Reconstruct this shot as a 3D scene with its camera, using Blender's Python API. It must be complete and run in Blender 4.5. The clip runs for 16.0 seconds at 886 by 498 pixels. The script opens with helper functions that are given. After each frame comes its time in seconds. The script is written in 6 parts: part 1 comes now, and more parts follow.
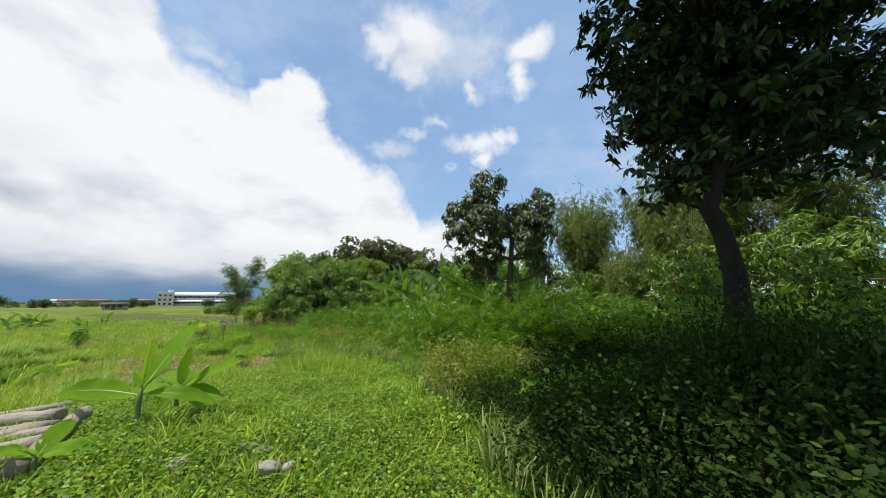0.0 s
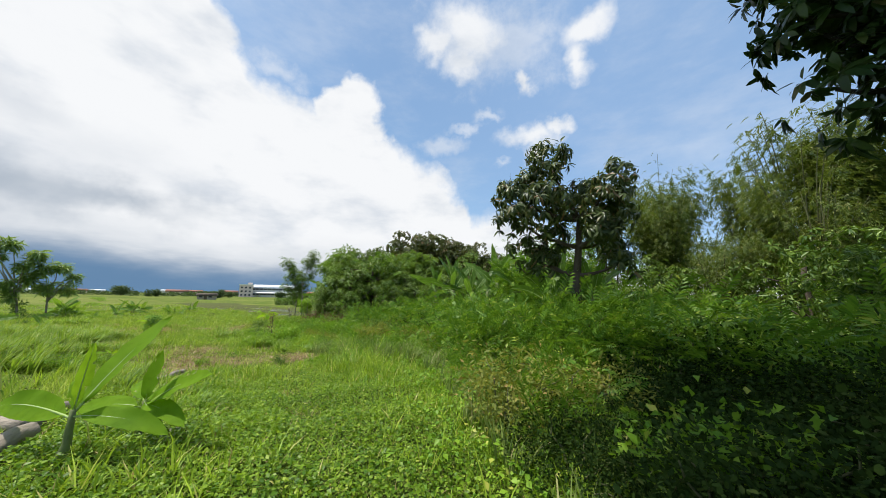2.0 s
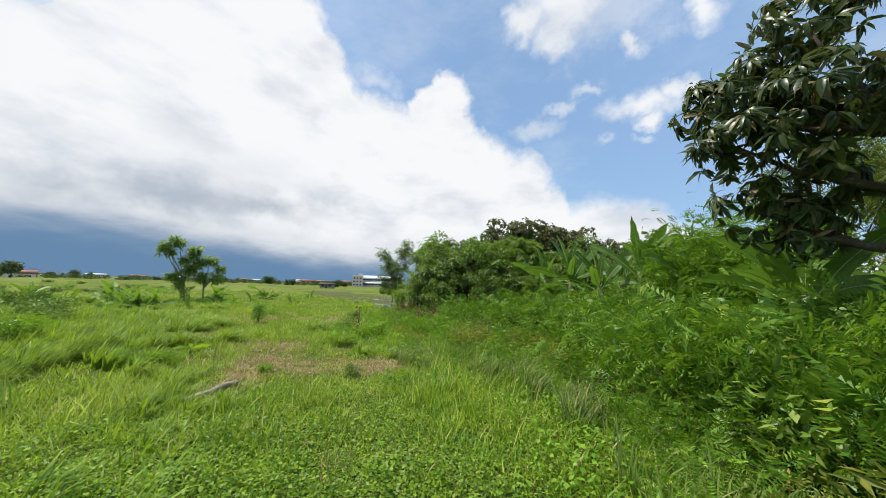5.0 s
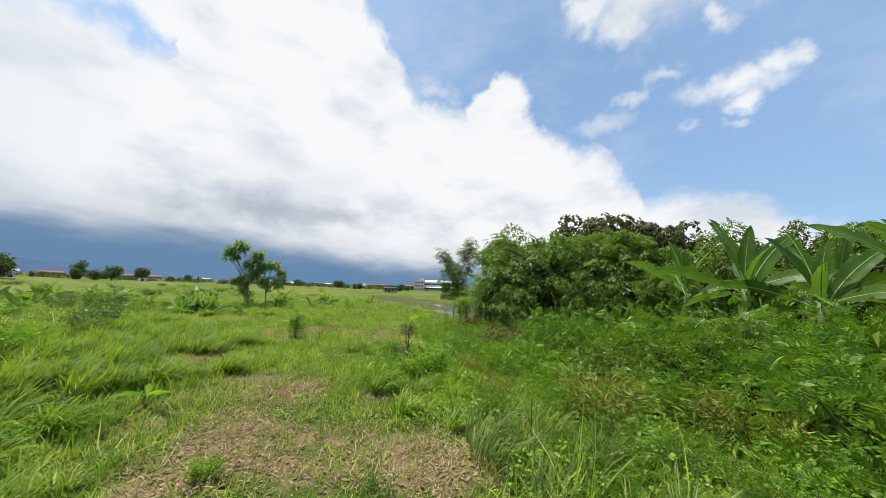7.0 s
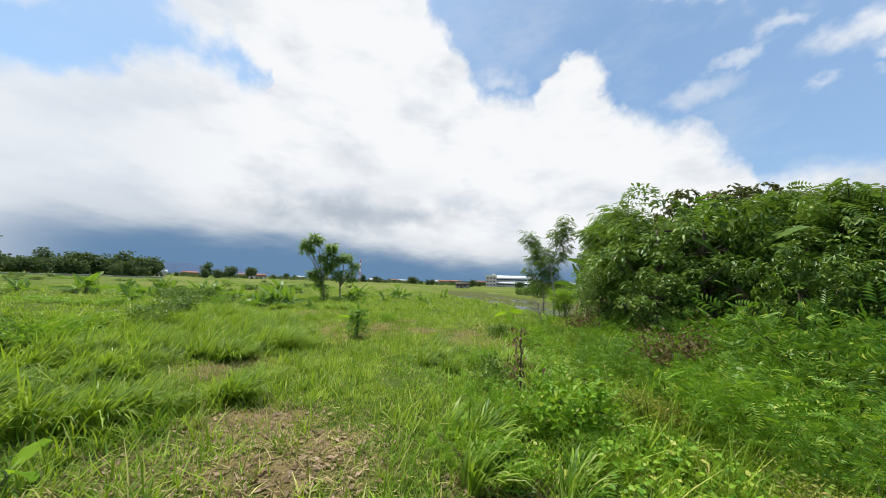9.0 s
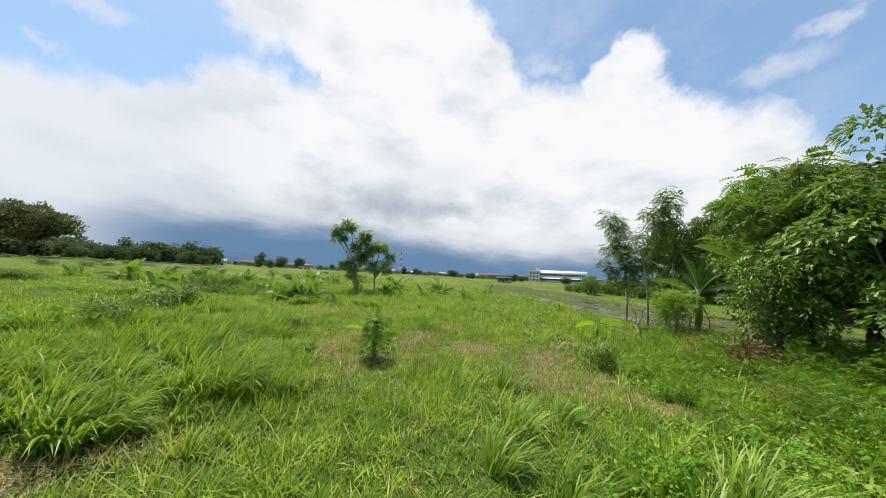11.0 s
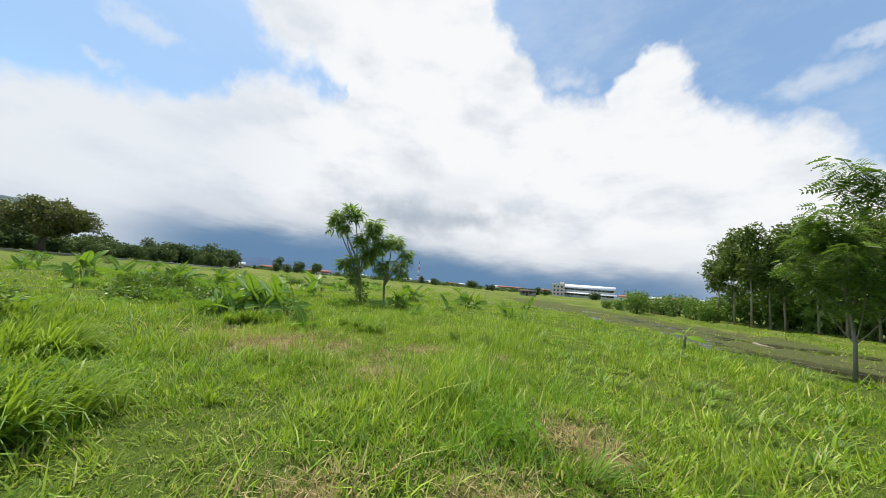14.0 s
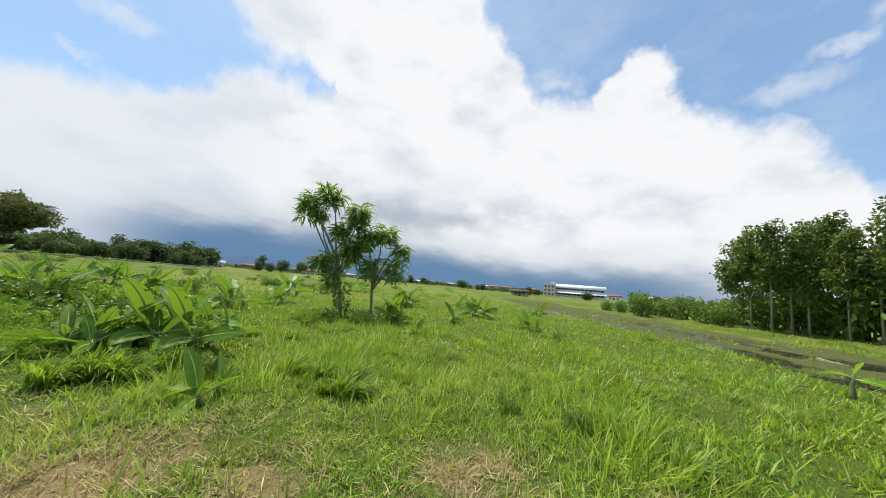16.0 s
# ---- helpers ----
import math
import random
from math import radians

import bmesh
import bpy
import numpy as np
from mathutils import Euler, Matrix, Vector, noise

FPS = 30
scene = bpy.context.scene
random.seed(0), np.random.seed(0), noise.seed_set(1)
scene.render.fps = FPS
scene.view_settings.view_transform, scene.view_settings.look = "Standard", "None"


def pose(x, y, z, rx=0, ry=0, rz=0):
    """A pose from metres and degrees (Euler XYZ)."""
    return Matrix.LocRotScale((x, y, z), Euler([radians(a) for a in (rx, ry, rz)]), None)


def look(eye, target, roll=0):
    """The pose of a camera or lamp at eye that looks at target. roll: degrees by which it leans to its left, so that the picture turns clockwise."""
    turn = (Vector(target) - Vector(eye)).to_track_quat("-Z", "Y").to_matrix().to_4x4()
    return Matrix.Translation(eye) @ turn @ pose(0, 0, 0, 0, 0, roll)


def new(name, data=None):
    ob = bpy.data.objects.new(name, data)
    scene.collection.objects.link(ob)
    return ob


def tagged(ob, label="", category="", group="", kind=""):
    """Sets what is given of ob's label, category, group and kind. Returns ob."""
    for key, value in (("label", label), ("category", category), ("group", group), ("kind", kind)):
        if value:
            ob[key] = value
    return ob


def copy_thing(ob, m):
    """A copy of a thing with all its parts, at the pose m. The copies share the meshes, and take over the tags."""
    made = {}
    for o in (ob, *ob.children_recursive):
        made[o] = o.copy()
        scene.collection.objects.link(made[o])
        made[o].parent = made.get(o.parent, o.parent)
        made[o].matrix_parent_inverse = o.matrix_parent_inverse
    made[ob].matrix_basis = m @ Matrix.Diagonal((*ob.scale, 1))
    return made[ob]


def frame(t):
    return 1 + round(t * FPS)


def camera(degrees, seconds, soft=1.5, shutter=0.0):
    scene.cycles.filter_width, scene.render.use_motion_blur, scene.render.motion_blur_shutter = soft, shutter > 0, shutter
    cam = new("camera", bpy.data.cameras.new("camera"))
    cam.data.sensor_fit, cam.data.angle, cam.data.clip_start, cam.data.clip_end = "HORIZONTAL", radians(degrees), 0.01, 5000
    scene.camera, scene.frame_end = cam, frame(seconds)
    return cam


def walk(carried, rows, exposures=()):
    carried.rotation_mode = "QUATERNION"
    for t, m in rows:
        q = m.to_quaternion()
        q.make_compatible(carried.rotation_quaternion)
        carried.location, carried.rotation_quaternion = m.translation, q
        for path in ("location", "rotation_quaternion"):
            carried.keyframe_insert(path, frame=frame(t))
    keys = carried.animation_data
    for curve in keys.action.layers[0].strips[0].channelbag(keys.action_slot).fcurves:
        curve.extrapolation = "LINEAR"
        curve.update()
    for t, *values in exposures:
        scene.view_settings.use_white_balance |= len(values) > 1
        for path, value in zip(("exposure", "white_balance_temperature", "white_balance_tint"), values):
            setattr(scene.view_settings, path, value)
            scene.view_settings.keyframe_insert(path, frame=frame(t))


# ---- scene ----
cam = camera(109.4, 16.0, soft=0.5)
PATH = [
    (0, (1.077, -1.046, 1.334), (1.036, 0.923, 1.679), -0.6),
    (0.5, (1.044, -0.68, 1.298), (0.927, 1.287, 1.64), -0.6),
    (1, (1.039, -0.37, 1.295), (0.837, 1.592, 1.63), -0.5),
    (1.5, (1.07, -0.097, 1.318), (0.782, 1.855, 1.645), -0.0),
    (2, (1.102, 0.158, 1.351), (0.73, 2.096, 1.67), 0.6),
    (2.5, (1.093, 0.423, 1.342), (0.638, 2.346, 1.651), 1.1),
    (3, (1.004, 0.732, 1.313), (0.462, 2.634, 1.612), 1.5),
    (3.5, (0.847, 1.073, 1.314), (0.211, 2.947, 1.602), 1.7),
    (4, (0.636, 1.475, 1.323), (-0.094, 3.315, 1.607), 1.8),
    (4.2, (0.543, 1.633, 1.34), (-0.226, 3.459, 1.615), 1.7),
    (6.3, (-1.166, 4.198, 1.489), (-2.307, 5.817, 1.762), 1.8),
    (6.5, (-1.402, 4.436, 1.496), (-2.567, 6.037, 1.776), 1.9),
    (7, (-1.927, 5.065, 1.546), (-3.172, 6.606, 1.817), 2.0),
    (7.5, (-2.502, 5.6, 1.496), (-3.832, 7.07, 1.761), 1.9),
    (8, (-3.087, 6.043, 1.412), (-4.502, 7.432, 1.671), 1.8),
    (8.5, (-3.707, 6.452, 1.341), (-5.209, 7.75, 1.589), 1.8),
    (9, (-4.361, 6.857, 1.309), (-5.92, 8.088, 1.541), 1.8),
    (9.5, (-5.033, 7.252, 1.308), (-6.64, 8.424, 1.521), 2.0),
    (9.7, (-5.326, 7.438, 1.305), (-6.947, 8.59, 1.512), 2.1),
    (11.8, (-8.602, 9.134, 1.344), (-10.341, 10.103, 1.531), 3.8),
    (12, (-8.988, 9.293, 1.3), (-10.731, 10.254, 1.495), 4.0),
    (12.5, (-9.901, 9.651, 1.299), (-11.653, 10.593, 1.499), 4.3),
    (13, (-10.825, 10.056, 1.274), (-12.585, 10.983, 1.483), 4.6),
    (13.5, (-11.722, 10.437, 1.198), (-13.484, 11.357, 1.423), 4.7),
    (14, (-12.653, 10.809, 1.156), (-14.412, 11.728, 1.394), 5.0),
    (14.5, (-13.591, 11.103, 1.174), (-15.345, 12.031, 1.421), 4.9),
    (15, (-14.573, 11.336, 1.257), (-16.314, 12.288, 1.506), 4.8),
    (15.5, (-15.446, 11.621, 1.304), (-17.176, 12.593, 1.553), 4.8),
    (16, (-16.236, 11.944, 1.342), (-17.962, 12.926, 1.582), 5.0),
]
walk(cam, [(t, look(eye, target, roll)) for t, eye, target, roll in PATH])

# ---------------------------------------------------------------- light
SUN_AZ, SUN_EL = -100.0, 69.0          # degrees clockwise from +y, degrees up
sun_way = Vector((math.sin(radians(SUN_AZ)) * math.cos(radians(SUN_EL)), math.cos(radians(SUN_AZ)) * math.cos(radians(SUN_EL)), math.sin(radians(SUN_EL))))
sun_data = bpy.data.lights.new("sun", "SUN")
sun_data.energy, sun_data.angle, sun_data.color = 5.0, radians(0.53), (1.0, 0.955, 0.87)
sun = new("sun", sun_data)
sun.matrix_world = look(sun_way * 60, (0, 0, 0))
scene.view_settings.exposure = 0.0


class Nodes:
    """Short hand for building node trees."""

    def __init__(self, tree):
        self.t = tree
        tree.nodes.clear()

    def n(self, kind, ins=None, **props):
        nd = self.t.nodes.new(kind)
        if "operation" in props:
            nd.operation = props["operation"]
        if "use_clamp" in props:
            nd.use_clamp = props["use_clamp"]
        if "data_type" in props:
            nd.data_type = props["data_type"]
        if "interpolation_type" in props:
            nd.interpolation_type = props["interpolation_type"]
        if "attribute_name" in props:
            nd.attribute_name = props["attribute_name"]
        for k, v in (ins or {}).items():
            self.set(nd, k, v)
        return nd

    def set(self, nd, k, v):
        s = nd.inputs[k]
        if isinstance(v, bpy.types.NodeSocket):
            self.t.links.new(v, s)
        elif isinstance(v, bpy.types.Node):
            self.t.links.new(v.outputs[0], s)
        else:
            s.default_value = v

    def m(self, op, a, b=0.0, c=0.0, clamp=False):
        return self.n("ShaderNodeMath", {0: a, 1: b, 2: c}, operation=op, use_clamp=clamp).outputs[0]

    def v(self, op, a, b=(0, 0, 0), c=None):
        nd = self.n("ShaderNodeVectorMath", {0: a, 1: b}, operation=op)
        if c is not None:
            self.set(nd, 2, c)
        return nd.outputs["Value"] if op == "LENGTH" else nd.outputs["Vector"]

    def mix(self, f, a, b):
        nd = self.n("ShaderNodeMix", data_type="RGBA")
        self.set(nd, 0, f), self.set(nd, 6, a), self.set(nd, 7, b)
        return nd.outputs[2]

    def ramp(self, f, lo, hi):
        return self.n("ShaderNodeMapRange", {0: f, 1: lo, 2: hi, 3: 0.0, 4: 1.0}, interpolation_type="SMOOTHSTEP").outputs[0]

    def noise(self, vec, scale, detail=3.0, rough=0.55):
        return self.n("ShaderNodeTexNoise", {"Vector": vec, "Scale": scale, "Detail": detail, "Roughness": rough})


def rgb(r, g, b):
    return (r, g, b, 1.0)


BANK_TOP = [(-20, 4), (-11, 8.7), (-8, 11.5), (-3, 13.6), (2, 14.6), (5, 13.5), (7, 17.5), (9, 18.5), (12.5, 22.5), (17, 24), (20.7, 26), (22.5, 27.5), (36, 30.6), (38.5, 31.0), (46.5, 32.4), (50.7, 38.3), (55, 43.5), (60, 52),
            (80, 60), (82, 45), (83.5, 29.3), (87, 28.6), (90.4, 30), (94.5, 28.7), (98.8, 26.7), (100.4, 23.7), (105.8, 20.8), (114.5, 19.2), (125, 14)]


def build_sky():
    world = bpy.data.worlds.new("sky")
    world.use_nodes = True
    scene.world = world
    k = Nodes(world.node_tree)
    way = k.n("ShaderNodeTexCoord").outputs["Generated"]
    sep = k.n("ShaderNodeSeparateXYZ", {0: way})
    az = k.m("MULTIPLY", k.m("ARCTAN2", k.m("MULTIPLY", sep.outputs[0], -1.0), sep.outputs[1]), 57.2958)
    el = k.m("MULTIPLY", k.m("ARCSINE", sep.outputs[2]), 57.2958)
    flat = k.n("ShaderNodeCombineXYZ", {0: az, 1: el, 2: 0.0}).outputs[0]
    # billows: the cloud shapes are warped by noise at three scales
    at = flat
    for scale, detail, ra, re in ((6.0, 3.0, 6.5, 5.0), (17.0, 3.0, 3.6, 3.2), (46.0, 3.0, 1.5, 1.4)):
        warp = k.v("SUBTRACT", k.noise(way, scale, detail, 0.55).outputs["Color"], (0.5, 0.5, 0.5))
        at = k.v("ADD", at, k.v("MULTIPLY", warp, (ra, re, 0.0)))
    bent = k.n("ShaderNodeSeparateXYZ", {0: at})
    # the cloud bank's upper edge: elevation along the azimuth, in degrees
    edge = k.n("ShaderNodeValToRGB", {0: k.m("DIVIDE", k.m("ADD", bent.outputs[0], 30.0), 170.0)})
    tops = BANK_TOP
    while len(edge.color_ramp.elements) < len(tops):
        edge.color_ramp.elements.new(0.5)
    for i, (a, e) in enumerate(tops):
        stop = edge.color_ramp.elements[i]
        stop.position = (a + 30.0) / 170.0
        stop.color = (e / 64.0, e / 64.0, e / 64.0, 1.0)
    crest = k.m("SUBTRACT", k.m("MULTIPLY", edge.outputs[0], 64.0), k.m("SUBTRACT", bent.outputs[1], 0.9))
    turret = [(27.0, 32.8, 5.0, 4.6), (31.0, 31.5, 5.0, 3.8), (26.0, 28.0, 4.5, 4.5), (31.0, 27.0, 7.0, 4.5)]
    above = [(90, 43.5, 15, 13), (84.5, 37.5, 7, 7.5), (76, 48, 14, 15)]
    puffs = [(6.5, 43, 9, 5.2), (13, 42, 4.2, 2.8), (8, 39.5, 4.6, 3.0), (-16.5, 41, 5.2, 2.6), (-14, 37.5, 2.8, 3.4), (-4.2, 36.3, 1.5, 2.0), (-6.0, 28.0, 5.6, 2.0), (-10, 29.2, 3, 1.5), (-6.5, 25.8, 2.4, 1.3), 
             (-75, 30, 14, 5), (-120, 26, 35, 9), (160, 45, 25, 9)]
    streaks = [(-1.0, 24.0, 2.0, 0.9), (-6, 23.7, 2.2, 0.8), (110, 28.6, 7, 2.0), (113.3, 22.9, 3, 0.9), (7, 30.3, 4.5, 1.0), (2.5, 31.4, 3.5, 0.9), (-4.5, 35.2, 2.2, 2.2), (0, 42, 20, 9), (42, 34.5, 6, 3), (12, 27.5, 7, 2.5)]

    def near(cells):
        low = None
        for a, e, ra, re in cells:
            d = k.v("LENGTH", k.v("MULTIPLY_ADD", at, (1 / ra, 1 / re, 0), (-a / ra, -e / re, 0)))
            low = d if low is None else k.m("SMOOTH_MIN", low, d, 0.12)
        return k.m("SUBTRACT", 1.0, low)

    wisp = k.noise(way, 9.0, 6.0, 0.62).outputs["Fac"]
    tatter = k.m("SUBTRACT", wisp, 0.5)
    main = k.ramp(k.m("ADD", crest, k.m("MULTIPLY", tatter, 4.0)), -1.8, 2.4)
    main = k.m("MAXIMUM", main, k.ramp(k.m("ADD", near(turret), k.m("MULTIPLY", tatter, 0.35)), -0.08, 0.35))
    main = k.m("MAXIMUM", main, k.ramp(k.m("ADD", near(above), k.m("MULTIPLY", tatter, 0.6)), -0.05, 0.3))
    thin = k.m("MULTIPLY", k.ramp(k.m("ADD", near(puffs), k.m("MULTIPLY", tatter, 1.3)), -0.25, 0.75), 0.95)
    haze = k.m("MULTIPLY", k.ramp(k.m("ADD", near(streaks), k.m("MULTIPLY", tatter, 2.4)), 0.0, 1.0), 0.5)
    veil = k.m("MULTIPLY", k.m("SUBTRACT", 1.0, k.m("MULTIPLY", k.ramp(az, 60.0, 100.0), 0.6)), k.m("MULTIPLY", k.ramp(k.noise(k.v("MULTIPLY", way, (1.0, 1.0, 2.5)), 3.0, 6.0, 0.6).outputs["Fac"], 0.42, 0.78), 0.30))
    pale = k.m("MULTIPLY", k.m("SUBTRACT", 1.0, k.ramp(az, -20.0, 42.0)), 0.6)
    cover = k.m("MAXIMUM", k.m("MAXIMUM", main, thin), k.m("MAXIMUM", haze, veil))
    # clear sky
    air = k.n("ShaderNodeTexSky")
    air.sky_type, air.sun_disc = "NISHITA", False
    air.sun_elevation, air.sun_rotation = radians(SUN_EL), radians(SUN_AZ)
    air.air_density, air.dust_density, air.ozone_density = 1.0, 1.2, 1.6
    blue = k.mix(pale, k.v("MULTIPLY", air.outputs[0], (0.155, 0.176, 0.172)), rgb(0.36, 0.55, 0.86))
    # cloud body: white tops, soft grey folds, a slate storm base low down towards -x
    fold = k.ramp(k.noise(k.v("MULTIPLY", way, (1.0, 1.0, 2.2)), 4.5, 5.0, 0.55).outputs["Fac"], 0.44, 0.76)
    body = k.mix(fold, rgb(0.93, 0.945, 0.965), rgb(0.68, 0.73, 0.80))
    body = k.mix(k.m("MULTIPLY", k.ramp(az, 82.0, 106.0), 0.6), body, rgb(0.72, 0.78, 0.86))
    soft = k.noise(k.v("MULTIPLY", way, (1.0, 1.0, 3.0)), 3.2, 4.0, 0.5).outputs["Fac"]
    soft = k.m("MULTIPLY", k.m("SUBTRACT", soft, 0.5), 1.6)
    for cells, depth, tone in (([(66, 14.0, 22, 8.5)], 0.42, rgb(0.62, 0.67, 0.74)), ([(71, 11.8, 18, 4.6), (58, 11.6, 16, 4.2), (80, 10.8, 11, 5.4)], 0.78, rgb(0.36, 0.43, 0.52)), ([(68.5, 20.5, 7.5, 3.6), (96, 9.0, 16, 3.0)], 0.35, rgb(0.5, 0.56, 0.65))):
        body = k.mix(k.m("MULTIPLY", k.ramp(k.m("ADD", near(cells), soft), 0.0, 1.1), depth), body, tone)
    rag = k.noise(k.v("MULTIPLY", way, (1.0, 1.0, 4.0)), 5.0, 4.0, 0.55).outputs["Fac"]
    low = k.m("ADD", el, k.m("MULTIPLY", k.m("SUBTRACT", rag, 0.5), 5.0))
    low = k.m("SUBTRACT", low, k.m("MULTIPLY", k.ramp(az, 45.0, 84.0), 2.6))
    side = k.m("MULTIPLY", k.ramp(az, -2.0, 40.0), k.m("SUBTRACT", 1.0, k.m("MULTIPLY", k.ramp(az, 94.0, 112.0), 0.85)))
    base = k.m("MULTIPLY", k.m("SUBTRACT", 1.0, k.ramp(low, 3.0, 11.0)), side)
    body = k.mix(k.m("MULTIPLY", base, 0.6), body, rgb(0.42, 0.49, 0.58))
    storm = k.m("MULTIPLY", k.m("SUBTRACT", 1.0, k.ramp(low, 0.8, 6.6)), side)
    body = k.mix(storm, body, rgb(0.135, 0.25, 0.415))
    sky = k.mix(cover, blue, body)
    sky = k.mix(storm, sky, rgb(0.135, 0.25, 0.415))
    back = k.n("ShaderNodeBackground", {"Color": sky, "Strength": 1.0})
    k.n("ShaderNodeOutputWorld", {"Surface": back})


build_sky()

# ---------------------------------------------------------------- materials


def leaf_material(name, dark, light, tip=None, rough=0.45, thin=0.35, spot=9.0, shine=0.22, meadow=False):
    """Foliage: each leaf its own tint, a second slow drift over the plant, light through the blade."""
    mat = bpy.data.materials.new(name)
    mat.use_nodes = True
    k = Nodes(mat.node_tree)
    isle = k.n("ShaderNodeNewGeometry").outputs["Random Per Island"]
    pos = k.n("ShaderNodeTexCoord").outputs["Object"]
    drift = k.noise(pos, 1.3, 2.0).outputs["Fac"]
    fine = k.noise(pos, spot * 6, 2.0).outputs["Fac"]
    tuft = k.noise(pos, spot, 2.0).outputs["Fac"]
    f = k.m("ADD", k.m("MULTIPLY", k.m("SUBTRACT", isle, 0.22), 0.95), k.m("MULTIPLY", k.m("SUBTRACT", drift, 0.36), 0.9))
    f = k.m("ADD", f, k.m("MULTIPLY", k.m("SUBTRACT", tuft, 0.5), 1.9 if meadow else 1.0), clamp=True)
    col = k.mix(f, rgb(*dark), rgb(*light))
    if meadow:
        broad = k.noise(pos, 0.42, 4.0, 0.6).outputs["Fac"]
        col = k.mix(k.m("MULTIPLY", k.ramp(broad, 0.53, 0.68), 0.45), col, k.mix(isle, rgb(0.23, 0.30, 0.04), rgb(0.50, 0.53, 0.12)))
        col = k.mix(k.m("MULTIPLY", k.ramp(broad, 0.49, 0.36), 0.6), col, k.mix(isle, rgb(0.055, 0.175, 0.011), rgb(0.17, 0.38, 0.030)))
    if tip:
        col = k.mix(k.ramp(isle, 0.90, 0.97), col, rgb(*tip))
    col = k.mix(k.m("MULTIPLY", k.ramp(fine, 0.5, 0.75), 0.25), col, rgb(*[c * 0.55 for c in dark]))
    bs = k.n("ShaderNodeBsdfPrincipled", {"Base Color": col, "Roughness": rough, "Specular IOR Level": shine})
    tr = k.n("ShaderNodeBsdfTranslucent", {"Color": k.mix(0.5, col, rgb(light[0] * 1.5, light[1] * 1.5, light[2] * 0.7))})
    sh = k.n("ShaderNodeMixShader", {0: thin, 1: bs, 2: tr})
    k.n("ShaderNodeOutputMaterial", {"Surface": sh})
    return mat


def plain_material(name, a, b, scale=6.0, rough=0.8, bump=0.3, stretch=(1, 1, 1), metal=0.0, stain=None):
    """Solid surface with variation at two scales and fine relief."""
    mat = bpy.data.materials.new(name)
    mat.use_nodes = True
    k = Nodes(mat.node_tree)
    pos = k.v("MULTIPLY", k.n("ShaderNodeTexCoord").outputs["Object"], stretch)
    big = k.noise(pos, scale, 4.0).outputs["Fac"]
    fine = k.noise(pos, scale * 9, 4.0, 0.65).outputs["Fac"]
    rnd = k.n("ShaderNodeObjectInfo").outputs["Random"]
    f = k.m("ADD", k.m("MULTIPLY", k.m("SUBTRACT", big, 0.3), 1.4), k.m("MULTIPLY", k.m("SUBTRACT", rnd, 0.5), 0.3), clamp=True)
    col = k.mix(f, rgb(*a), rgb(*b))
    col = k.mix(k.m("MULTIPLY", k.ramp(fine, 0.45, 0.75), 0.45), col, rgb(*[c * 0.45 for c in a]))
    if stain:
        col = k.mix(k.ramp(k.noise(pos, scale * 0.35, 3.0).outputs["Fac"], 0.52, 0.68), col, rgb(*stain))
    bp = k.n("ShaderNodeBump", {"Height": fine, "Strength": bump, "Distance": 0.02})
    bs = k.n("ShaderNodeBsdfPrincipled", {"Base Color": col, "Roughness": rough, "Metallic": metal, "Specular IOR Level": 0.25, "Normal": bp})
    k.n("ShaderNodeOutputMaterial", {"Surface": bs})
    return mat


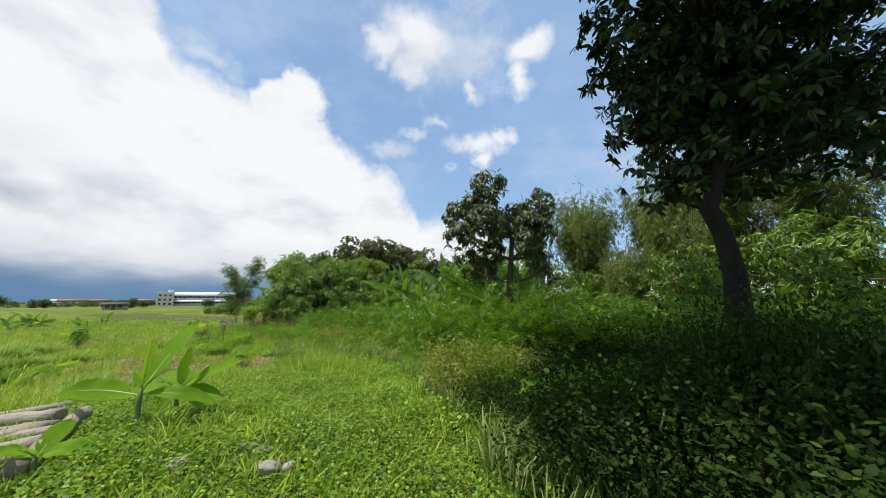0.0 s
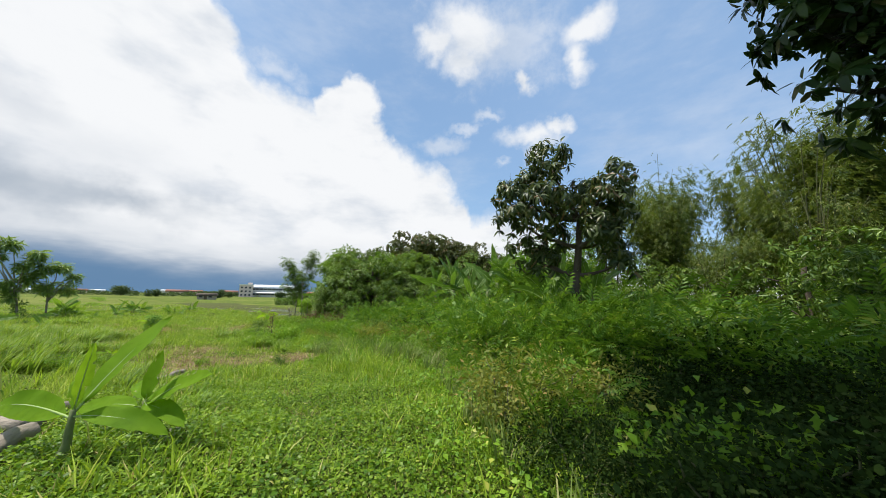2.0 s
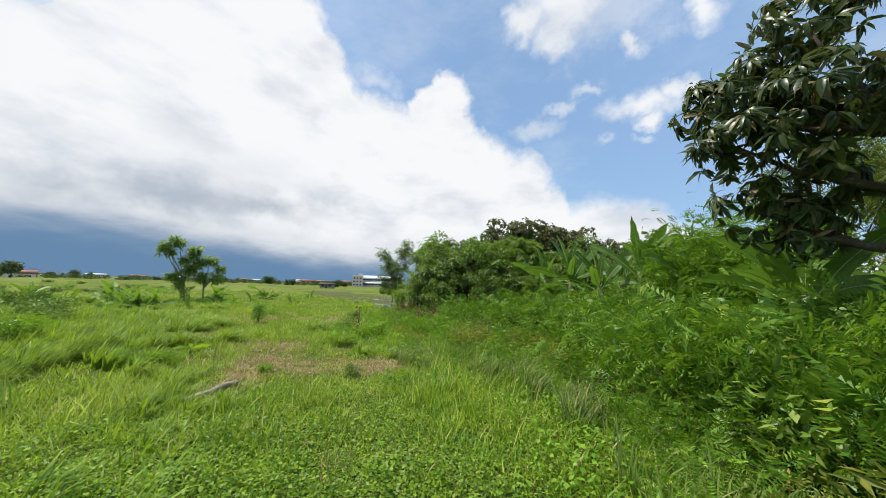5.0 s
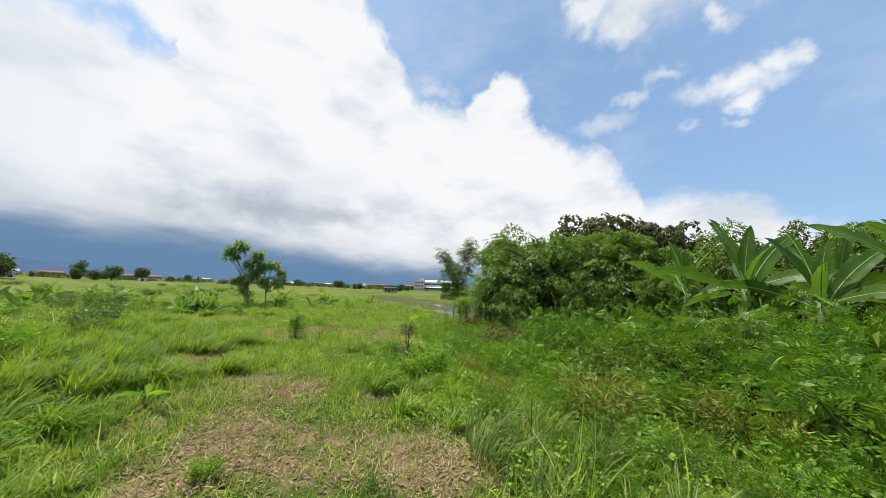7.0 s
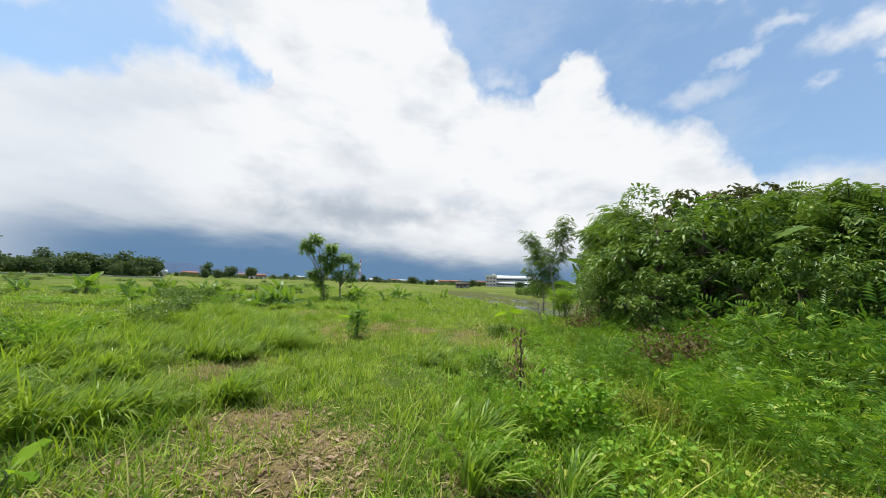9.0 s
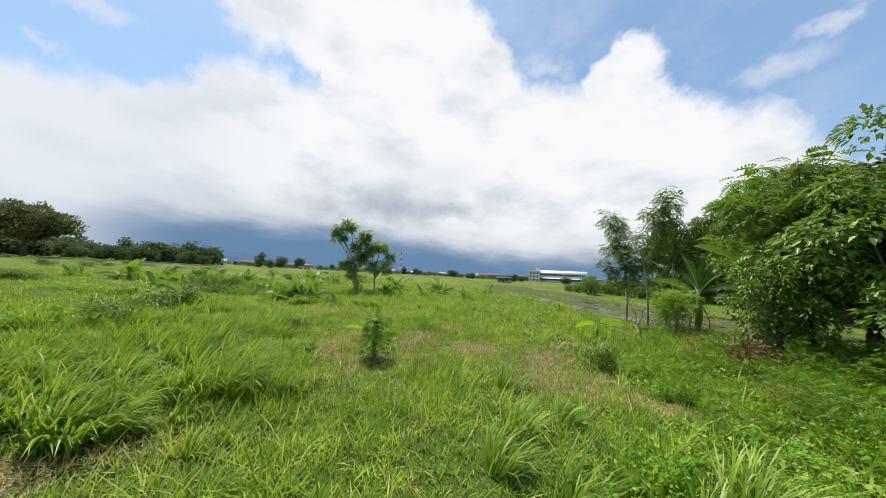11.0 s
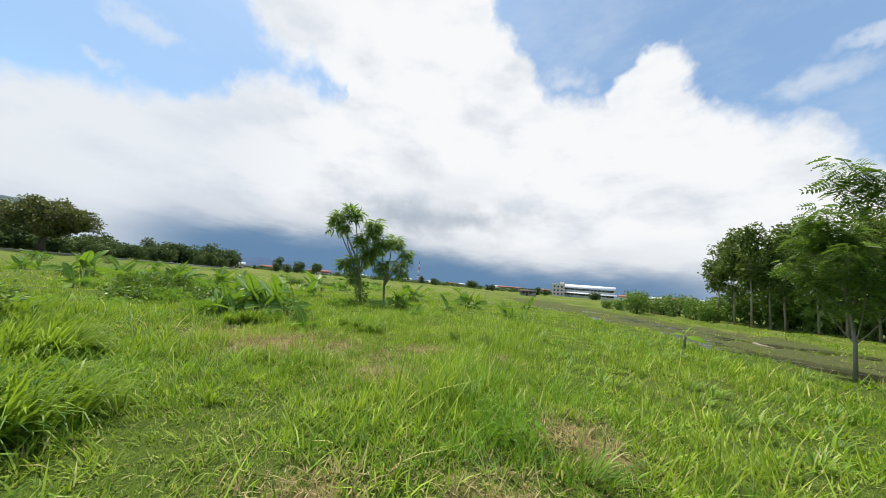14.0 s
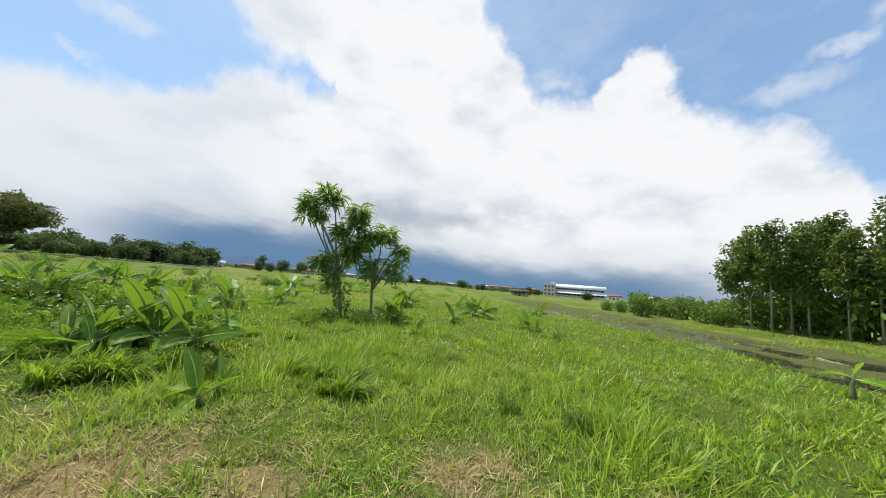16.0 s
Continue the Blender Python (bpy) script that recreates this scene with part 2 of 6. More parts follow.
def ground_material():
    mat = bpy.data.materials.new("field_soil_and_turf")
    mat.use_nodes = True
    k = Nodes(mat.node_tree)
    pos = k.n("ShaderNodeTexCoord").outputs["Object"]
    dry = k.n("ShaderNodeAttribute", attribute_name="dry").outputs["Fac"]
    wet = k.n("ShaderNodeAttribute", attribute_name="wet").outputs["Fac"]
    n1 = k.noise(pos, 0.35, 4.0).outputs["Fac"]
    n2 = k.noise(pos, 5.0, 5.0, 0.65).outputs["Fac"]
    n3 = k.noise(pos, 45.0, 4.0, 0.7).outputs["Fac"]
    far = k.noise(k.v("MULTIPLY", pos, (0.25, 1.0, 1.0)), 0.06, 5.0, 0.6).outputs["Fac"]
    near = k.n("ShaderNodeAttribute", attribute_name="tufted").outputs["Fac"]
    turf = k.mix(k.ramp(n1, 0.35, 0.65), rgb(0.095, 0.140, 0.020), rgb(0.155, 0.185, 0.040))
    turf = k.mix(k.m("MULTIPLY", k.ramp(n2, 0.45, 0.7), 0.7), turf, rgb(0.042, 0.072, 0.014))
    turf = k.mix(k.m("MULTIPLY", k.ramp(far, 0.45, 0.62), 0.6), turf, rgb(0.20, 0.215, 0.055))
    strand = k.noise(k.v("MULTIPLY", k.n("ShaderNodeVectorRotate", {"Vector": pos, "Angle": 0.7}).outputs[0], (30.0, 110.0, 60.0)), 1.0, 4.0, 0.75).outputs["Fac"]
    strand2 = k.noise(k.v("MULTIPLY", k.n("ShaderNodeVectorRotate", {"Vector": pos, "Angle": -0.9}).outputs[0], (34.0, 120.0, 60.0)), 1.0, 4.0, 0.75).outputs["Fac"]
    weave = k.ramp(k.m("MAXIMUM", strand, strand2), 0.46, 0.70)
    turf = k.mix(near, turf, k.mix(weave, rgb(0.028, 0.048, 0.010), k.mix(n1, rgb(0.15, 0.25, 0.03), rgb(0.27, 0.31, 0.06))))
    straw = k.mix(n3, rgb(0.15, 0.100, 0.048), rgb(0.36, 0.26, 0.13))
    straw = k.mix(k.m("MULTIPLY", k.ramp(n2, 0.5, 0.7), 0.7), straw, rgb(0.24, 0.20, 0.085))
    mud = k.mix(n2, rgb(0.060, 0.060, 0.028), rgb(0.125, 0.145, 0.045))
    d = k.m("ADD", dry, k.m("MULTIPLY", k.m("SUBTRACT", n2, 0.5), 1.8))
    col = k.mix(k.ramp(d, 0.35, 0.95), turf, straw)
    col = k.mix(k.ramp(wet, 0.3, 0.7), col, mud)
    col = k.mix(k.m("MULTIPLY", k.ramp(n3, 0.5, 0.75), 0.5), col, rgb(0.05, 0.055, 0.02))
    bp = k.n("ShaderNodeBump", {"Height": k.m("ADD", n2, k.m("MULTIPLY", n3, 0.5)), "Strength": 0.9, "Distance": 0.05})
    bs = k.n("ShaderNodeBsdfPrincipled", {"Base Color": col, "Roughness": 0.95, "Specular IOR Level": 0.05, "Normal": bp})
    k.n("ShaderNodeOutputMaterial", {"Surface": bs})
    return mat


def water_material():
    mat = bpy.data.materials.new("still_paddy_water")
    mat.use_nodes = True
    k = Nodes(mat.node_tree)
    pos = k.n("ShaderNodeTexCoord").outputs["Object"]
    n = k.noise(pos, 1.2, 4.0).outputs["Fac"]
    scum = k.noise(k.v("MULTIPLY", pos, (1.0, 2.0, 1.0)), 0.9, 5.0, 0.7).outputs["Fac"]
    col = k.mix(k.ramp(scum, 0.50, 0.66), rgb(0.034, 0.029, 0.019), rgb(0.060, 0.062, 0.026))
    bp = k.n("ShaderNodeBump", {"Height": k.noise(pos, 9.0, 3.0).outputs["Fac"], "Strength": 0.06, "Distance": 0.02})
    rough = k.m("ADD", 0.10, k.m("MULTIPLY", k.ramp(scum, 0.50, 0.66), 0.5))
    bs = k.n("ShaderNodeBsdfPrincipled", {"Base Color": col, "Roughness": rough, "IOR": 1.33, "Normal": bp})
    k.n("ShaderNodeOutputMaterial", {"Surface": bs})
    return mat


M_GROUND, M_WATER = ground_material(), water_material()
M_GRASS = leaf_material("grass_blades", (0.080, 0.175, 0.012), (0.42, 0.56, 0.050), (0.60, 0.53, 0.19), 0.5, 0.30, 3.0, 0.2, meadow=True)
M_LONG = leaf_material("long_grass", (0.050, 0.130, 0.012), (0.36, 0.50, 0.055), (0.45, 0.47, 0.17), 0.42, 0.33, 4.0)
M_STRAW = leaf_material("dry_cut_grass", (0.22, 0.17, 0.07), (0.56, 0.47, 0.22), None, 0.7, 0.2)
M_TANGLE = leaf_material("tangled_grass", (0.08, 0.13, 0.03), (0.25, 0.32, 0.08), (0.42, 0.38, 0.18), 0.6, 0.35, 4.0, 0.1)
M_COVER = leaf_material("creeper_leaves", (0.060, 0.145, 0.009), (0.28, 0.42, 0.030), (0.36, 0.46, 0.06), 0.42, 0.35)
M_WEED = leaf_material("weed_leaves", (0.10, 0.235, 0.015), (0.30, 0.47, 0.040), (0.48, 0.48, 0.09), 0.45, 0.32)
M_LOBED = leaf_material("lobed_weed_leaves", (0.030, 0.100, 0.014), (0.11, 0.25, 0.035), (0.20, 0.34, 0.05), 0.5, 0.35, 9.0, 0.15)
M_FEATHER = leaf_material("feathery_leaves", (0.055, 0.142, 0.012), (0.225, 0.385, 0.034), (0.38, 0.44, 0.06), 0.45, 0.32)
M_BROAD = leaf_material("shrub_leaves", (0.050, 0.110, 0.016), (0.205, 0.31, 0.042), (0.28, 0.36, 0.08), 0.4, 0.26, 9.0, 0.3)
# leaf colour darkened to stand in for deep shade below the trees
M_SHADE_LEAVES = leaf_material("shade_darkened_leaves", (0.015, 0.034, 0.007), (0.042, 0.074, 0.013), (0.07, 0.10, 0.025), 0.75, 0.2, 9.0, 0.04)
M_DRYBUSH = leaf_material("yellowing_leaves", (0.13, 0.17, 0.025), (0.34, 0.34, 0.07), (0.40, 0.27, 0.09), 0.55, 0.35)
M_RUST = leaf_material("dead_leaves", (0.10, 0.065, 0.034), (0.25, 0.165, 0.09), None, 0.75, 0.2)
M_LITTER = leaf_material("fallen_leaves", (0.14, 0.085, 0.05), (0.46, 0.33, 0.22), None, 0.8, 0.1)
M_MANGO = leaf_material("mango_leaves", (0.034, 0.060, 0.018), (0.115, 0.150, 0.045), (0.24, 0.16, 0.075), 0.36, 0.28, 5.0, 0.3)
M_BROWNLEAF = leaf_material("brownish_tree_leaves", (0.055, 0.075, 0.024), (0.16, 0.18, 0.055), (0.24, 0.15, 0.075), 0.45, 0.28, 2.0, 0.25)
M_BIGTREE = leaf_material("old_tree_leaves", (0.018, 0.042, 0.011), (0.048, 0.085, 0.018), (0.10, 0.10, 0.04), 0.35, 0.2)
M_CLUMP = leaf_material("clump_tree_leaves", (0.075, 0.150, 0.024), (0.230, 0.350, 0.065), (0.34, 0.38, 0.12), 0.4, 0.26, 9.0, 0.3)
M_TEAK = leaf_material("teak_leaves", (0.070, 0.125, 0.024), (0.20, 0.27, 0.055), (0.28, 0.23, 0.10), 0.5, 0.24)
M_BAMBOO = leaf_material("bamboo_leaves", (0.050, 0.085, 0.015), (0.18, 0.23, 0.045), (0.30, 0.29, 0.09), 0.45, 0.32, 3.0)
M_TUFT = leaf_material("tufted_tree_leaves", (0.085, 0.155, 0.040), (0.28, 0.39, 0.10), (0.36, 0.43, 0.11), 0.35, 0.42, 9.0, 0.3)
M_BANANA = leaf_material("banana_leaves", (0.085, 0.200, 0.012), (0.29, 0.46, 0.030), None, 0.6, 0.5, 4.0, 0.06)
M_FIELDBANANA = leaf_material("field_banana_leaves", (0.040, 0.110, 0.012), (0.23, 0.37, 0.040), None, 0.42, 0.40, 2.0, 0.25)
M_GROVE = leaf_material("grove_banana_leaves", (0.034, 0.090, 0.012), (0.140, 0.250, 0.032), None, 0.42, 0.40, 4.0, 0.3)
M_BANANA_DRY = leaf_material("dry_banana_leaves", (0.16, 0.11, 0.06), (0.32, 0.25, 0.14), None, 0.8, 0.15)
M_RIB = plain_material("banana_midrib", (0.30, 0.42, 0.12), (0.42, 0.52, 0.20), 8, 0.45, 0.1)
M_STEM = plain_material("banana_stem", (0.13, 0.17, 0.06), (0.26, 0.28, 0.12), 5, 0.5, 0.2, (1, 1, 0.3), stain=(0.16, 0.10, 0.06))
# lighter greyish green, with some distance haze put into the leaf colour
M_FAR = leaf_material("far_tree_leaves", (0.050, 0.090, 0.032), (0.140, 0.190, 0.065), None, 0.6, 0.2, 1.0)
M_BARK = plain_material("grey_brown_bark", (0.075, 0.058, 0.042), (0.17, 0.14, 0.11), 5, 0.9, 0.7, (1, 1, 0.35))
# bark set near black: the trunk's backlit shade is put into its colour
M_BACKLIT_BARK = plain_material("backlit_bark", (0.014, 0.012, 0.009), (0.034, 0.029, 0.023), 5, 0.95, 0.8, (1, 1, 0.35))
M_PALEBARK = plain_material("pale_bark", (0.26, 0.23, 0.18), (0.44, 0.41, 0.34), 4, 0.85, 0.5, (1, 1, 0.3), stain=(0.20, 0.19, 0.13))
M_TWIG = plain_material("green_brown_stem", (0.09, 0.10, 0.04), (0.17, 0.16, 0.08), 9, 0.8, 0.3)
M_LOG = plain_material("weathered_log", (0.22, 0.18, 0.14), (0.42, 0.36, 0.29), 4, 0.85, 0.6, (0.3, 1, 1), stain=(0.13, 0.10, 0.07))
M_STONE = plain_material("field_stone", (0.36, 0.33, 0.27), (0.60, 0.56, 0.47), 14, 0.95, 1.0, stain=(0.17, 0.17, 0.09))
M_PLASTER = plain_material("white_plaster", (0.80, 0.80, 0.79), (0.90, 0.90, 0.89), 0.3, 0.8, 0.1)
M_PINK = plain_material("pinkish_plaster", (0.66, 0.54, 0.50), (0.76, 0.66, 0.62), 0.3, 0.8, 0.1)
M_GLASS = plain_material("dark_window_band", (0.03, 0.04, 0.05), (0.06, 0.07, 0.08), 0.5, 0.15, 0.0)
M_TILE = plain_material("red_roof_tiles", (0.30, 0.13, 0.09), (0.42, 0.22, 0.16), 0.5, 0.85, 0.3)
M_ROOFGREY = plain_material("pale_sheet_roof", (0.5, 0.52, 0.54), (0.68, 0.7, 0.72), 0.5, 0.5, 0.1)
M_WALL = plain_material("old_boundary_wall", (0.30, 0.27, 0.22), (0.42, 0.38, 0.32), 0.4, 0.9, 0.3)
M_REDMET = plain_material("red_tower_paint", (0.5, 0.1, 0.07), (0.6, 0.15, 0.1), 0.5, 0.6, 0.1)
M_WHITEMET = plain_material("white_tower_paint", (0.7, 0.7, 0.7), (0.8, 0.8, 0.8), 0.5, 0.6, 0.1)
# the blue is distance haze put into the hills' colour
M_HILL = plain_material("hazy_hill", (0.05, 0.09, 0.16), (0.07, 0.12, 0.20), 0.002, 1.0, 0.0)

# ---------------------------------------------------------------- geometry helpers
rng = np.random.default_rng(7)


def raw_mesh(name, V, F):
    """A mesh from arrays: V n x 3, F m x 3 or m x 4."""
    V, F = np.asarray(V, np.float32), np.asarray(F, np.int32)
    me = bpy.data.meshes.new(name)
    me.vertices.add(len(V))
    me.vertices.foreach_set("co", V.ravel())
    me.loops.add(F.size)
    me.loops.foreach_set("vertex_index", F.ravel())
    me.polygons.add(len(F))
    me.polygons.foreach_set("loop_start", np.arange(0, F.size, F.shape[1], dtype=np.int32))
    me.update(calc_edges=True)
    return me


def mesh_part(name, V, F, mat, parent=None, label="", smooth=False):
    me = raw_mesh(name, V, F)
    me.materials.append(mat)
    if smooth:
        me.polygons.foreach_set("use_smooth", np.ones(len(me.polygons), bool))
    ob = new(name, me)
    ob.parent = parent
    return tagged(ob, label)


def part(name, bm, mat, parent=None, label="", smooth=False):
    me = bpy.data.meshes.new(name)
    bm.to_mesh(me)
    bm.free()
    me.materials.append(mat)
    if smooth:
        me.polygons.foreach_set("use_smooth", np.ones(len(me.polygons), bool))
    ob = new(name, me)
    ob.parent = parent
    return tagged(ob, label)


def unit(a):
    return a / np.maximum(np.linalg.norm(a, axis=-1, keepdims=True), 1e-9)


def ways(n, up=0.0, spread=1.0):
    """n random directions, biased up (or down)."""
    return unit(rng.normal(size=(n, 3)) * spread + np.array([0, 0, up]))


def frames(x, up):
    """Rows of axes: x along each direction, z near up."""
    x = unit(np.asarray(x, float))
    y = unit(np.cross(np.broadcast_to(up, x.shape), x) + 1e-6)
    return np.stack([x, y, np.cross(x, y)], axis=1)


def scatter(form, pos, axes, size):
    """Many copies of a small form (verts, faces) as one vertex and face array."""
    tv, tf = np.asarray(form[0], float), np.asarray(form[1], int)
    size = np.asarray(size, float)
    size = size[:, None, None] if size.ndim == 1 else size[:, None, :]
    V = np.einsum("nij,njk->nik", tv[None] * size, axes) + np.asarray(pos)[:, None, :]
    F = tf[None] + (np.arange(len(pos)) * len(tv))[:, None, None]
    return V.reshape(-1, 3), F.reshape(-1, tf.shape[1])


def gather(*sets):
    """Joins vertex and face arrays."""
    V, F, n = [], [], 0
    for v, f in sets:
        V.append(v), F.append(f + n)
        n += len(v)
    return np.concatenate(V), np.concatenate(F)


def blade_form(bend, w=0.03):
    return ([(0, -w, 0), (0, w, 0), (0.5, -w * 0.85, bend * 0.3), (0.5, w * 0.85, bend * 0.3), (0.95, 0, bend * 1.0)], [(0, 1, 3), (0, 3, 2), (2, 3, 4)])


def arch_form(bend, w=0.03, n=4):
    """A long blade that rises and arches over."""
    V, F = [], []
    a, x, z = 0.15, 0.0, 0.0
    for i in range(n + 1):
        k = w * (1 - (i / n) ** 2.2)
        V += [(x, -k, z), (x, k, z)] if i < n else [(x, 0, z)]
        x, z = x + math.cos(a) / n, z + math.sin(a) / n
        a -= bend / n * (0.4 + 1.2 * i / n)
    for i in range(n - 1):
        F += [(2 * i, 2 * i + 1, 2 * i + 3), (2 * i, 2 * i + 3, 2 * i + 2)]
    return V, F + [(2 * n - 2, 2 * n - 1, 2 * n)]


def star_form(lobes=7):
    """A hand-shaped leaf with pointed lobes."""
    V, F = [(0.35, 0, 0)], []
    for i in range(lobes):
        a = (i - (lobes - 1) / 2) * 0.72
        ln = 0.68 - 0.10 * abs(i - (lobes - 1) / 2)
        b = len(V)
        for da, k, z in ((0.34, 0.55, 0.04), (0.0, 1.0, -0.12), (-0.34, 0.55, 0.04)):
            V.append((0.35 + math.cos(a + da) * ln * k, math.sin(a + da) * ln * k, z))
        F += [(0, b + 1, b), (0, b + 2, b + 1)]
    return V, F


def leaf_form(w=0.4, droop=0.15, lift=0.06):
    return ([(0, 0, 0), (0.45, w / 2, lift), (1, 0, -droop), (0.45, -w / 2, lift)], [(0, 1, 2), (0, 2, 3)])


def oval_form(w=0.42, droop=0.25):
    return ([(0, 0, 0), (0.28, w / 2, 0.04), (0.72, w * 0.42, -droop * 0.4), (1, 0, -droop), (0.72, -w * 0.42, -droop * 0.4), (0.28, -w / 2, 0.04)],
            [(0, 1, 5), (1, 2, 4), (1, 4, 5), (2, 3, 4)])


def full_leaf_form(w=0.3, droop=0.3):
    return ([(0, 0, 0), (0.3, w / 2, 0.05), (0.3, -w / 2, 0.05), (0.3, 0, 0), (0.7, w * 0.4, -droop * 0.35), (0.7, -w * 0.4, -droop * 0.35), (0.7, 0, -droop * 0.42), (1, 0, -droop)],
            [(0, 3, 1), (0, 2, 3), (1, 3, 6), (1, 6, 4), (3, 2, 5), (3, 5, 6), (4, 6, 7), (6, 5, 7)])


def feather_form(pairs=7, w=0.30, lw=0.055, droop=0.25, thin=False):
    """A compound leaf: pairs of narrow leaflets along a stalk."""
    V, F = [], []
    for i in range(pairs):
        t = 0.18 + 0.8 * i / (pairs - 1)
        z = -droop * t * t
        ln = w * (0.55 + 0.45 * math.sin(math.pi * min(1, 0.15 + 0.85 * t)))
        for s in (-1, 1):
            b = len(V)
            V += [(t - 0.05 * thin, 0, z), (t + 0.10 + 0.04 * thin, s * ln * 0.5, z + 0.02), (t + 0.13, s * ln, z - 0.04), (t + 0.10 - lw * 1.6, s * ln * 0.55, z)]
            F += [(b, b + 1, b + 2)] if thin else [(b, b + 1, b + 2), (b, b + 2, b + 3)]
    return V, F


def spray_form(n=7, w=0.07):
    """A drooping spray of narrow bamboo leaves."""
    V, F = [], []
    r = random.Random(3)
    for i in range(n):
        t = i / n
        a = r.uniform(-1.0, 1.0)
        ln, b = r.uniform(0.35, 0.6), len(V)
        o, d = (t * 0.7, 0, -t * t * 0.35), (math.cos(a) * ln, math.sin(a) * ln, -r.uniform(0.05, 0.35))
        s = (-math.sin(a) * w, math.cos(a) * w, 0)
        mid = [o[j] + d[j] * 0.45 for j in range(3)]
        V += [o, [mid[j] + s[j] for j in range(3)], [o[j] + d[j] for j in range(3)], [mid[j] - s[j] for j in range(3)]]
        F += [(b, b + 1, b + 2), (b, b + 2, b + 3)]
    return V, F


def tube(points, radii, sides=8, wob=0.0):
    """A tapered, slightly uneven tube along a line of points."""
    P = np.asarray(points, float)
    n = len(P)
    T = unit(np.gradient(P, axis=0))
    ref = np.array([0.31, 0.95, 0.05]) if abs(T[0][2]) > 0.5 else np.array([0, 0, 1.0])
    X = unit(np.cross(T, ref))
    Y = np.cross(T, X)
    a = np.linspace(0, 2 * math.pi, sides, endpoint=False)
    r = np.asarray(radii, float)[:, None] * (1 + wob * rng.normal(size=(n, sides)))
    V = P[:, None] + r[..., None] * (np.cos(a)[None, :, None] * X[:, None] + np.sin(a)[None, :, None] * Y[:, None])
    F = []
    for i in range(n - 1):
        for j in range(sides):
            k = (j + 1) % sides
            F.append((i * sides + j, i * sides + k, (i + 1) * sides + k, (i + 1) * sides + j))
    V = np.concatenate([V.reshape(-1, 3), P[:1], P[-1:]])
    for j in range(sides):
        k = (j + 1) % sides
        F.append((k, j, n * sides, n * sides))
        F.append(((n - 1) * sides + j, (n - 1) * sides + k, n * sides + 1, n * sides + 1))
    tri = []
    for q in F:
        tri.append((q[0], q[1], q[2]))
        if q[3] != q[2]:
            tri.append((q[0], q[2], q[3]))
    return V, np.array(tri)


def bow(a, b, sag=0.0, n=7, wild=0.0):
    """A curved line from a to b; sag lifts (or lowers) its middle."""
    a, b = np.asarray(a, float), np.asarray(b, float)
    t = np.linspace(0, 1, n)[:, None]
    p = a + (b - a) * t + np.array([0, 0, 1.0]) * (4 * t * (1 - t)) * sag
    p[1:-1] += rng.normal(size=(n - 2, 3)) * wild
    return p


def box(bm, lo, hi):
    m = Matrix.Translation([(l + h) / 2 for l, h in zip(lo, hi)]) @ Matrix.Diagonal([h - l for l, h in zip(lo, hi)] + [1])
    bmesh.ops.create_cube(bm, size=1, matrix=m)
    return bm


def thing(name, at, label, category, group="", turn=0.0, size=1.0):
    ob = new(name)
    ob.empty_display_size = 0.2
    ob.matrix_world = pose(*at, 0, 0, turn) @ Matrix.Scale(size, 4)
    return tagged(ob, label, category, group)


# ---------------------------------------------------------------- the lie of the land
DRY = [(-5.6, 6.9, 1.5), (-4.2, 7.6, 0.9), (-7.2, 6.5, 1.1), (-6.9, 7.7, 0.8), (-6.0, 8.7, 0.6), (-8.0, 7.4, 0.8), (-13.5, 10.1, 0.9), (-12.6, 10.9, 0.8), (-13.3, 11.5, 0.7), (-12.5, 12.6, 0.7), (-12.0, 15.3, 0.6), (-12.3, 9.9, 0.6), (-10.5, 12.7, 1.0),
       (-10.3, 7.3, 0.7), (-19.1, 11.1, 1.3), (-18.3, 12.2, 0.8), (-18.3, 13.5, 0.6), (-17.2, 14.6, 0.5), (-20.2, 10.2, 1.0), (-5.0, 5.7, 0.9), (-9.2, 13.3, 0.8), (-14.6, 13.4, 0.6), (-16.8, 12.3, 0.5), (-11.3, 9.9, 0.5), (-13.1, 10.0, 0.7), (-12.4, 10.7, 0.7), (-11.1, 13.3, 0.8), (-12.0, 14.5, 0.4), (-19.6, 10.9, 0.9), (-18.7, 12.2, 0.7), (-22.3, 12.3, 0.5), (-13.9, 10.4, 0.6), (-14.3, 11.1, 0.6), (-14.2, 12.1, 0.6)]
BORDER = [(2.65, -0.5), (1.6, 2.6), (0.9, 4.3), (-0.2, 7.3), (-2.5, 8.1), (-4.5, 8.8), (-6.6, 10.2), (-8.2, 12.2), (-9.9, 14.6), (-11.6, 17.0), (-12.2, 20.0)]


def dry_at(x, y):
    d = np.zeros(np.shape(x))
    for a, b, r in DRY:
        d = np.maximum(d, np.exp(-(((x - a) ** 2 + (y - b) ** 2) / (r * r)) ** 1.2))
    return d * np.clip(0.72 + 0.38 * wavy(x, y, 1.7, 2.0) + 0.22 * wavy(x, y, 4.3, 1.0), 0.3, 1)


def beyond(x, y):
    """Metres past the field's edge, on the paddy side."""
    return (x + 16.7) * 0.519 + (y - 23.2) * 0.856


def wavy(x, y, s, seed=0.0):
    return np.sin(x * s + seed) * np.cos(y * s * 1.17 + seed * 1.7) + 0.5 * np.sin(x * s * 2.3 + y * s * 1.9 + seed * 2.1)


